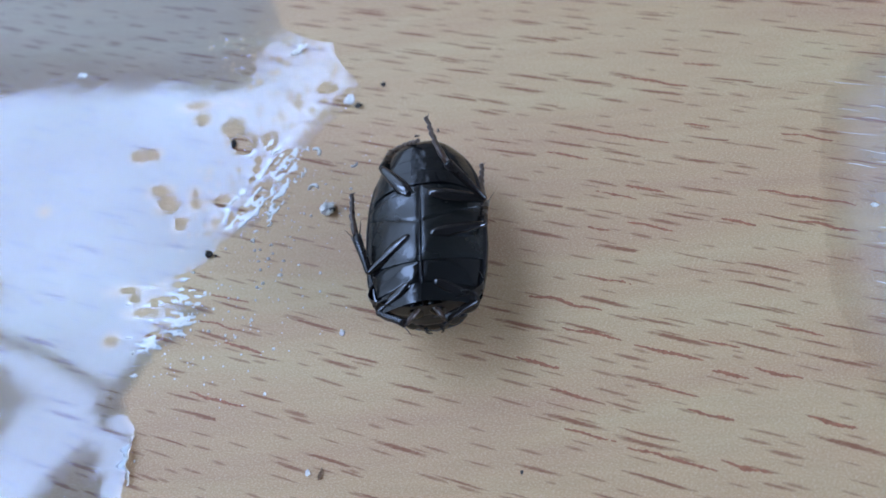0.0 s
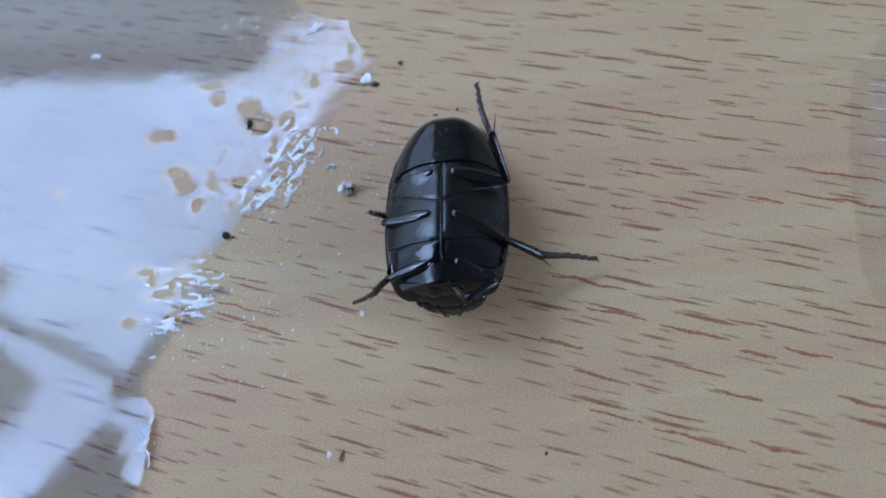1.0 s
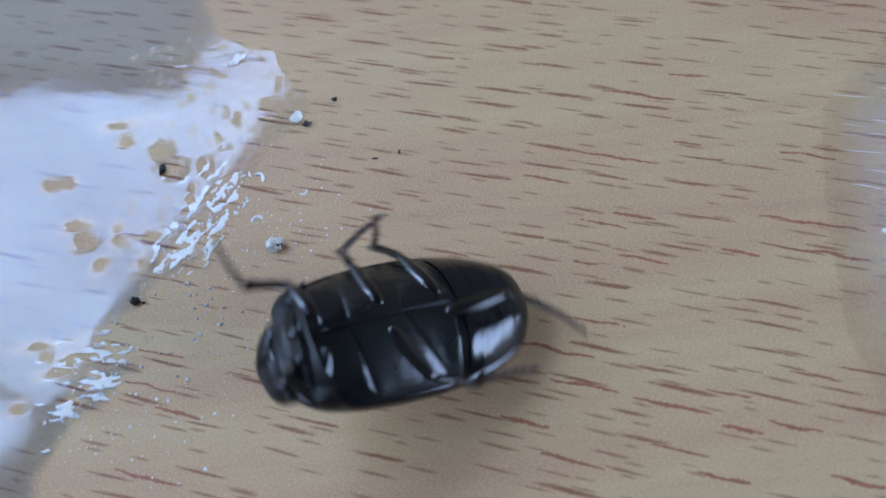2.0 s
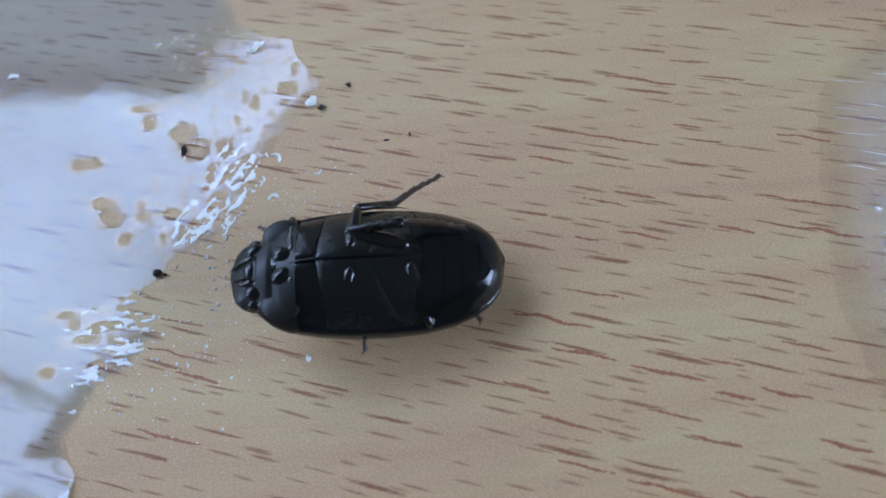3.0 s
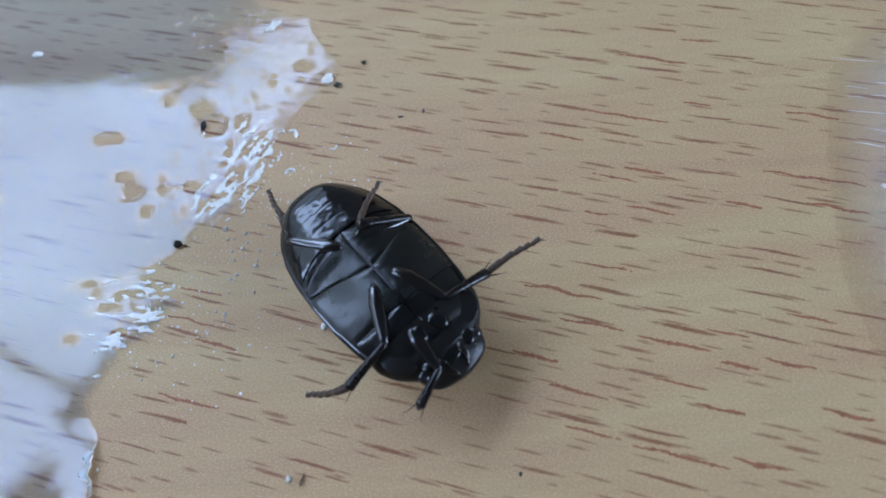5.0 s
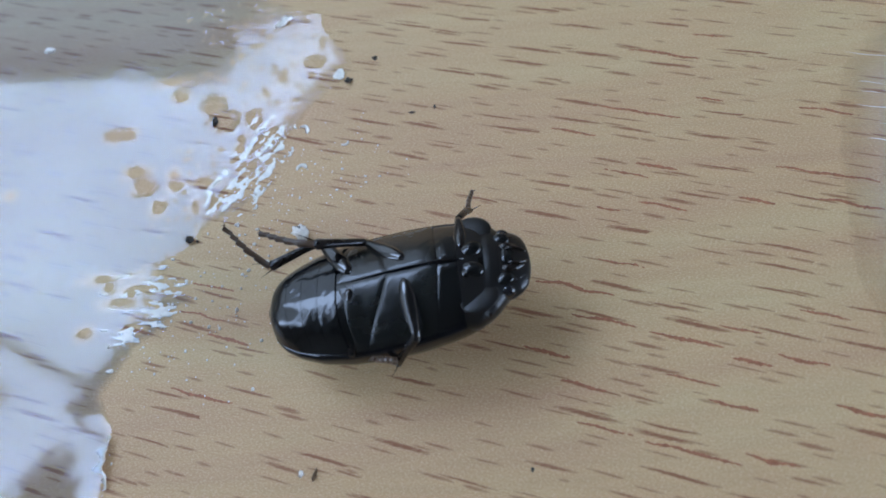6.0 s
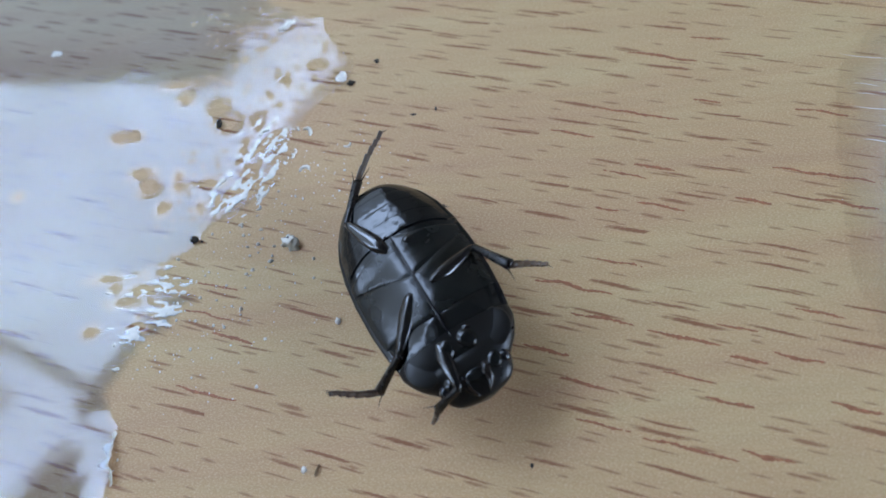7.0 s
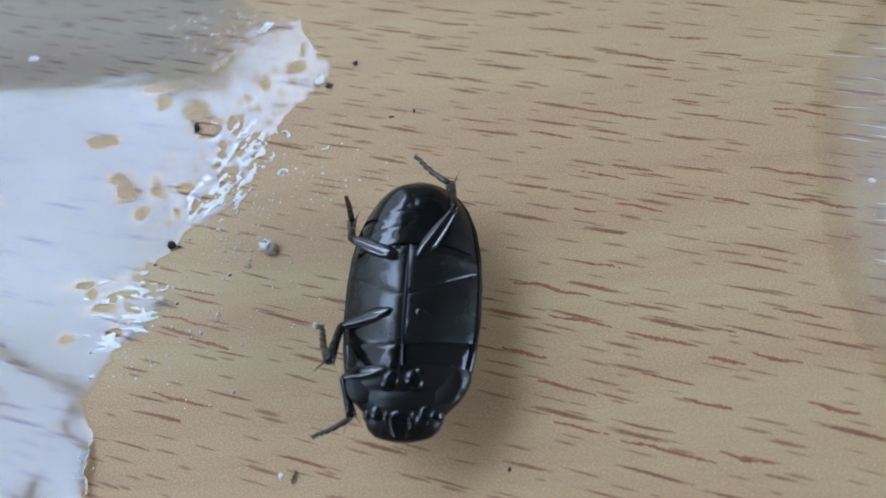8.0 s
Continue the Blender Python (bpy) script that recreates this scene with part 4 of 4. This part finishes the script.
# legs by time: seconds, then bearing and rise of thigh, shin and foot in the body's space
LEG_KEYS = (
    ("F+", (
        [(0, 68, -28, -58, 6, -141, 6), (0.5, 68, -28, -58, 6, -141, 6), (0.8, 68, -28, -58, 6, -141, 6), (1, 83, -17, 98, -52, 91, -42), (1.2, 80, -22, 104, -73, 108, -59), (1.5, 68, -28, -58, 6, -141, 6), (1.8, 76, -22, 146, -81, 17, 16), (2, 77, -14, 8, 4, 53, 29), (2.2, 105, -13, 0, 14, -13, -18)],
        [(3.3, 85, -19, 34, -85, 46, -30), (3.5, 71, -14, 48, -24, 55, 17), (4, 96, -11, 20, -26, 63, 13), (4.5, 68, -28, -58, 6, -141, 6), (4.7, -7, -3, 103, -11, 111, -78)],
        [(5.8, 68, -28, -58, 6, -141, 6), (6, 68, -28, -58, 6, -141, 6), (6.2, 68, -28, -58, 6, -141, 6), (6.5, 29, -14, 172, -85, 36, 49), (6.8, 41, -11, 85, -26, 76, -53), (7, 5, -5, 97, -40, 100, -70), (7.2, 68, -28, -58, 6, -141, 6), (7.5, 77, -15, -11, 6, 50, -5), (8, 86, -15, -17, -6, 59, -11)],
    )),
    ("F-", (
        [(0, -68, -28, 58, 6, 141, 6), (0.5, -68, -28, 58, 6, 141, 6), (0.8, -68, -28, 58, 6, 141, 6), (1, -68, -28, 58, 6, 141, 6), (1.2, -68, -28, 58, 6, 141, 6), (1.5, -68, -28, 58, 6, 141, 6), (1.8, -68, -28, 58, 6, 141, 6), (2, -68, -28, 58, 6, 141, 6), (2.2, -149, 5, -27, 1, -29, -19)],
        [(3.3, -68, -28, 58, 6, 141, 6), (3.5, -68, -28, 58, 6, 141, 6), (4, -71, -16, -67, 15, -171, -81), (4.5, -56, -17, -85, -63, -44, 40), (4.7, -68, -28, 58, 6, 141, 6)],
        [(5.8, -96, -17, -105, -63, -56, 6), (6, -93, -14, -79, -41, -94, -24), (6.2, -121, -7, -9, -17, -61, 20), (6.5, -61, -16, -35, -52, 16, 39), (6.8, -85, -17, -90, -42, -83, -21), (7, -68, -28, 58, 6, 141, 6), (7.2, -68, -28, 58, 6, 141, 6), (7.5, -68, -28, 58, 6, 141, 6), (8, -68, -28, 58, 6, 141, 6)],
    )),
    ("M+", (
        [(0, 61, -19, 162, 3, 166, 0), (0.5, 102, -16, 166, -14, -155, 12), (0.8, 52, -27, -120, 14, 75, -28), (1, 99, -19, 171, -48, 0, 63), (1.2, 151, -5, 109, -15, 173, -22), (1.5, 120, -13, -166, 62, -167, 54), (1.8, 134, -12, -177, 23, 177, 19), (2, 84, -18, 107, -43, 145, 12), (2.2, 105, -18, 127, -23, 149, 22)],
        [(3.3, 98, -17, 157, -37, 143, 6), (3.5, 63, -19, 88, -50, -7, 74), (4, 123, -12, 45, -57, 5, 66), (4.5, 56, -18, 102, -59, 30, 68), (4.7, 18, -5, 81, -21, 129, -38)],
        [(5.8, 79, -16, 109, 11, 130, -19), (6, 84, -13, -177, -50, 78, 68), (6.2, 50, -15, 116, -26, 126, -37), (6.5, 51, -18, 50, -59, 65, -18), (6.8, 52, -27, -120, 14, 75, -28), (7, 43, -14, 85, -42, 78, 59), (7.2, 62, -17, 105, -10, 97, 1), (7.5, 8, -4, 85, -15, 131, -28), (8, 82, -19, -2, 32, 146, -33)],
    )),
    ("M-", (
        [(0, -104, -14, 180, -25, 173, -4), (0.5, -115, -14, -173, -29, 162, -8), (0.8, -52, -27, 120, 14, -75, -28), (1, -62, -18, -86, -43, -101, -20), (1.2, -129, -11, -163, -26, -173, -11), (1.5, -52, -27, 120, 14, -75, -28), (1.8, -52, -27, 120, 14, -75, -28), (2, -119, -15, -172, -23, -161, 53), (2.2, -123, -14, -88, -58, 168, 37)],
        [(3.3, -52, -27, 120, 14, -75, -28), (3.5, -63, -4, -105, -43, -158, -35), (4, -46, -12, -72, 10, -145, -30), (4.5, -91, -21, -40, 5, -146, -29), (4.7, -5, -2, -86, -11, -76, 10)],
        [(5.8, -88, -21, -107, -54, -112, 28), (6, -138, -9, 162, 37, -166, 11), (6.2, -52, -27, 120, 14, -75, -28), (6.5, -78, -17, -146, -8, -145, 40), (6.8, -84, -18, -126, 15, -136, 1), (7, -110, -18, -22, 14, -112, -55), (7.2, -43, -14, -64, -46, -43, 33), (7.5, -52, -27, 120, 14, -75, -28), (8, -52, -27, 120, 14, -75, -28)],
    )),
    ("H+", (
        [(0, 145, -4, -174, -28, -67, 39), (0.5, 98, -27, -96, 22, 118, -24), (0.8, 98, -27, -96, 22, 118, -24), (1, 98, -27, -96, 22, 118, -24), (1.2, 98, -27, -96, 22, 118, -24), (1.5, 98, -27, -96, 22, 118, -24), (1.8, 98, -27, -96, 22, 118, -24), (2, 78, -18, 88, -46, -30, 82), (2.2, 98, -27, -96, 22, 118, -24)],
        [(3.3, 4, 6, 166, 9, -172, -4), (3.5, 172, 6, -132, -24, -107, -7), (4, -163, 3, 140, -14, 110, 33), (4.5, 123, -6, -168, -6, -158, -26), (4.7, 159, -3, 176, -37, -165, -15)],
        [(5.8, 98, -27, -96, 22, 118, -24), (6, 98, -27, -96, 22, 118, -24), (6.2, 92, -10, 160, -4, 130, -48), (6.5, -153, 3, -162, -32, -94, 11), (6.8, 98, -27, -96, 22, 118, -24), (7, 160, -1, -145, -6, -130, 10), (7.2, 98, -27, -96, 22, 118, -24), (7.5, 151, -3, -165, 4, -160, -43), (8, 118, -12, 160, -41, -104, 79)],
    )),
    ("H-", (
        [(0, -78, -8, 130, 39, 154, 16), (0.5, -70, 1, 130, 36, 150, -2), (0.8, -56, -11, 146, 34, -147, 22), (1, -77, -11, 159, 52, 162, 14), (1.2, -98, -27, 96, 22, -118, -24), (1.5, -22, 7, 150, 37, 106, 14), (1.8, -148, -5, -172, -33, -19, 73), (2, 177, 4, -178, -32, -115, 26), (2.2, -143, -6, -145, -61, 159, 41)],
        [(3.3, -98, -27, 96, 22, -118, -24), (3.5, -98, -27, 96, 22, -118, -24), (4, -98, -27, 96, 22, -118, -24), (4.5, -98, -27, 96, 22, -118, -24), (4.7, -98, -27, 96, 22, -118, -24)],
        [(5.8, -15, 10, 176, 35, 165, 35), (6, -124, -4, 157, 7, -148, 47), (6.2, -80, -15, 169, -3, 170, 29), (6.5, -64, -16, -150, -24, 1, 60), (6.8, -116, -9, -166, -47, 107, 76), (7, -98, -27, 96, 22, -118, -24), (7.2, -54, -15, -134, -42, -148, -10), (7.5, -102, -11, -151, -39, -113, -32), (8, -148, -2, 167, -31, 128, -9)],
    )),
)


def way(bearing, rise):
    b, r = radians(bearing), radians(rise)
    return Vector((math.sin(b) * math.cos(r), math.cos(b) * math.cos(r), math.sin(r)))


def aimed(at, d, up):
    """A pose at a place whose y axis runs along d, with its z axis near up."""
    x = d.cross(up).normalized()
    z = x.cross(d)
    return Matrix.Translation(at) @ Matrix((x, d, z)).transposed().to_4x4()


def between(a, b, k):
    if a.angle(b) > 3.05:
        return (a.lerp(b, k) + Vector((0, 0, 0.4))).normalized()
    return a.slerp(b, k)


def leg_motion(name, stretches):
    keys = [(row[0], [way(*row[1:3]), way(*row[3:5]), way(*row[5:7])]) for rows in stretches for row in rows]
    sign, kind = (1 if name[1] == "+" else -1), name[0]
    root = Vector(ROOT[kind])
    root.x *= sign
    rows = ([], [], [])
    for n in range(0, 161):
        t = n * 0.05
        after = next((i for i, k in enumerate(keys) if k[0] >= t - 1e-6), len(keys) - 1)
        (t0, d0), (t1, d1) = keys[max(0, after - 1)], keys[after]
        k = soft(t0, t1, t) if t1 > t0 else 0.0
        ways = [between(a, b, k) for a, b in zip(d0, d1)]
        joint, poses = root.copy(), []
        for d, ln in zip(ways, LONG[kind]):
            poses.append(aimed(joint * MM, d, Vector((0.08, 0.05, 1)) if abs(d.z) < 0.97 else Vector((sign, 0, 0.3))))
            joint = joint + d * ln
        home = poses[0].inverted()
        for got, m in zip(rows, (poses[0], home @ poses[1], home @ poses[2])):
            got.append((t, m))
    for ob, got in zip(PARTS[name], rows):
        walk(ob, got)


def motions():
    # the beetle: seconds, middle in millimetres, pitch, roll and heading in degrees
    body = [
        (0, -10.39, 31.22, 4.27, 8.3, 1.8, -177.1),
        (0.3, -10.97, 30.94, 4.28, 8.4, -0.0, -176.1),
        (0.5, -10.23, 31.38, 4.25, 7.4, 1.4, -178.0),
        (0.6, -10.81, 30.78, 4.32, 9.5, -0.0, -175.6),
        (0.9, -9.41, 31.56, 4.31, 9.8, -0.0, -178.0),
        (1, -10.43, 31.33, 4.24, 7.7, 0.5, -179.2),
        (1.1, -10.34, 30.98, 4.28, 9.1, -0.0, -181.3),
        (1.2, -10.29, 31.23, 4.29, 9.3, -0.0, -177.8),
        (1.3, -10.41, 31.53, 4.22, 7.1, -0.0, -171.9),
        (1.4, -10.89, 31.47, 4.28, 7.8, -0.0, -163.3),
        (1.5, -11.01, 32.08, 4.18, 4.9, -3.2, -161.0),
        (1.6, -10.42, 31.98, 4.4, 10.8, -0.0, -169.6),
        (1.7, -10.85, 31.47, 4.18, 5.0, -0.0, -168.2),
        (1.8, -10.22, 32.04, 4.26, 7.3, -0.0, -180.0),
        (1.9, -12.31, 28.65, 4.73, 15.0, -0.0, -188.7),
        (2, -9.9, 26.8, 5.45, 25.0, 0.0, -251.0),
        (2.1, -12.08, 28.34, 4.05, -3.7, -0.0, -344.3),
        (2.2, -11.53, 28.59, 4.03, -2.8, -0.0, -368.0),
        (2.5, -11.8, 28.9, 4.05, 2.0, 0.0, -350.0),
        (2.9, -12.6, 29.5, 4.3, 9.0, 0.0, -282.0),
        (3.3, -12.81, 29.71, 4.83, 16.0, -0.0, -225.4),
        (3.4, -12.2, 29.12, 4.03, 2.7, -0.0, -209.8),
        (3.5, -11.9, 28.41, 4.1, 5.1, 2.9, -200.1),
        (3.6, -11.96, 28.19, 4.13, 6.1, -0.0, -199.4),
        (3.7, -12.89, 28.16, 4.14, 6.3, 0.0, -173.9),
        (3.8, -12.06, 27.71, 4.05, 3.7, -0.0, -199.4),
        (3.9, -13.02, 28.26, 4.04, 3.2, -0.0, -219.3),
        (4, -12.74, 27.73, 4.05, 3.5, -0.0, -218.8),
        (4.1, -12.53, 27.9, 4.06, 4.2, -0.0, -201.2),
        (4.2, -13.0, 28.03, 4.07, 4.5, -0.0, -205.8),
        (4.3, -13.92, 27.53, 4.03, 2.9, -0.0, -186.1),
        (4.4, -12.53, 27.37, 4.06, 4.2, -0.0, -179.5),
        (4.5, -12.15, 27.0, 4.08, 4.7, -0.8, -181.4),
        (4.6, -12.94, 26.63, 4.03, 2.8, 0.0, -161.1),
        (4.7, -13.42, 26.81, 4.01, -1.3, 0.0, -151.4),
        (5.1, -13.3, 26.4, 4.1, 4.0, 0.0, -136.0),
        (5.45, -13.3, 25.9, 4.4, 10.0, 0.0, -112.0),
        (5.8, -13.22, 25.44, 4.77, 15.3, 0.0, -96.9),
        (5.9, -12.87, 24.8, 4.48, 11.9, 0.0, -91.4),
        (6, -12.79, 25.13, 4.3, 9.5, -9.0, -86.5),
        (6.1, -12.26, 26.3, 4.16, 6.7, 0.0, -107.3),
        (6.2, -11.98, 25.79, 4.0, 0.7, 0.0, -115.0),
        (6.3, -12.35, 25.9, 4.19, 7.2, 0.0, -85.0),
        (6.4, -12.09, 25.87, 4.07, -4.5, -0.0, -104.8),
        (6.5, -12.19, 25.19, 4.07, 4.5, 0.0, -123.8),
        (6.6, -11.84, 25.3, 4.05, 3.7, 0.0, -120.5),
        (6.7, -11.42, 25.72, 4.05, 3.8, 0.0, -114.3),
        (6.8, -11.64, 25.4, 4.11, 5.6, 0.0, -132.5),
        (6.9, -9.13, 25.86, 4.1, 5.4, 0.0, -173.9),
        (7, -10.86, 25.18, 4.14, 5.8, 6.1, -151.8),
        (7.1, -10.83, 25.48, 4.25, 8.4, 0.0, -162.7),
        (7.2, -10.42, 25.48, 4.14, 6.2, 0.0, -167.3),
        (7.3, -10.4, 24.9, 4.1, 5.0, 0.0, -120.0),
        (7.4, -9.86, 23.46, 4.04, 3.4, -0.0, -151.7),
        (7.5, -9.98, 24.16, 4.01, 0.6, 3.5, -185.9),
        (7.6, -9.89, 24.52, 4.09, 5.1, -0.0, -185.9),
        (7.8, -9.59, 24.58, 4.13, 5.9, 0.0, -172.6),
        (7.9, -10.31, 24.06, 4.04, 3.3, -0.0, -188.6),
        (8, -9.77, 23.98, 4.0, -0.3, 1.4, -184.7),
    ]
    walk(BEETLE, [(t, pose(x * MM, y * MM, z * MM, rx, ry, rz)) for t, x, y, z, rx, ry, rz in body])
    # head and neck shield bend back together: seconds and degrees
    nod = [(0, 80), (0.5, 76), (1.0, 74), (1.5, 70), (1.8, 56), (1.9, 20), (2.0, 40), (2.1, 0), (2.2, 0), (3.3, 6), (3.5, 2), (4.0, 4), (4.5, 8), (5.8, 4), (6.0, 4), (7.0, 4), (8.0, 0)]
    hinge = pose(0, 6.0 * MM, 0.2 * MM)
    for ob in (COLLAR_PART, HEAD_PART):
        walk(ob, [(t, hinge @ pose(0, 0, 0, -a) @ hinge.inverted()) for t, a in nod])
    for name, stretches in LEG_KEYS:
        leg_motion(name, stretches)
    # the crumb is kicked about by the legs
    walk(crumb, [(t, pose(x * MM, y * MM, 0, 0, 0, turn)) for t, x, y, turn in (
        (0, -20.9, 37.4, 0), (2.3, -20.9, 37.4, 0), (2.9, -19.0, 36.2, 60), (3.3, -18.6, 35.7, 75), (5.8, -18.8, 36.0, 75), (5.95, -21.0, 34.0, 120), (6.1, -23.2, 32.4, 150), (6.3, -23.4, 32.2, 155), (8, -23.4, 32.2, 155))])


motions()
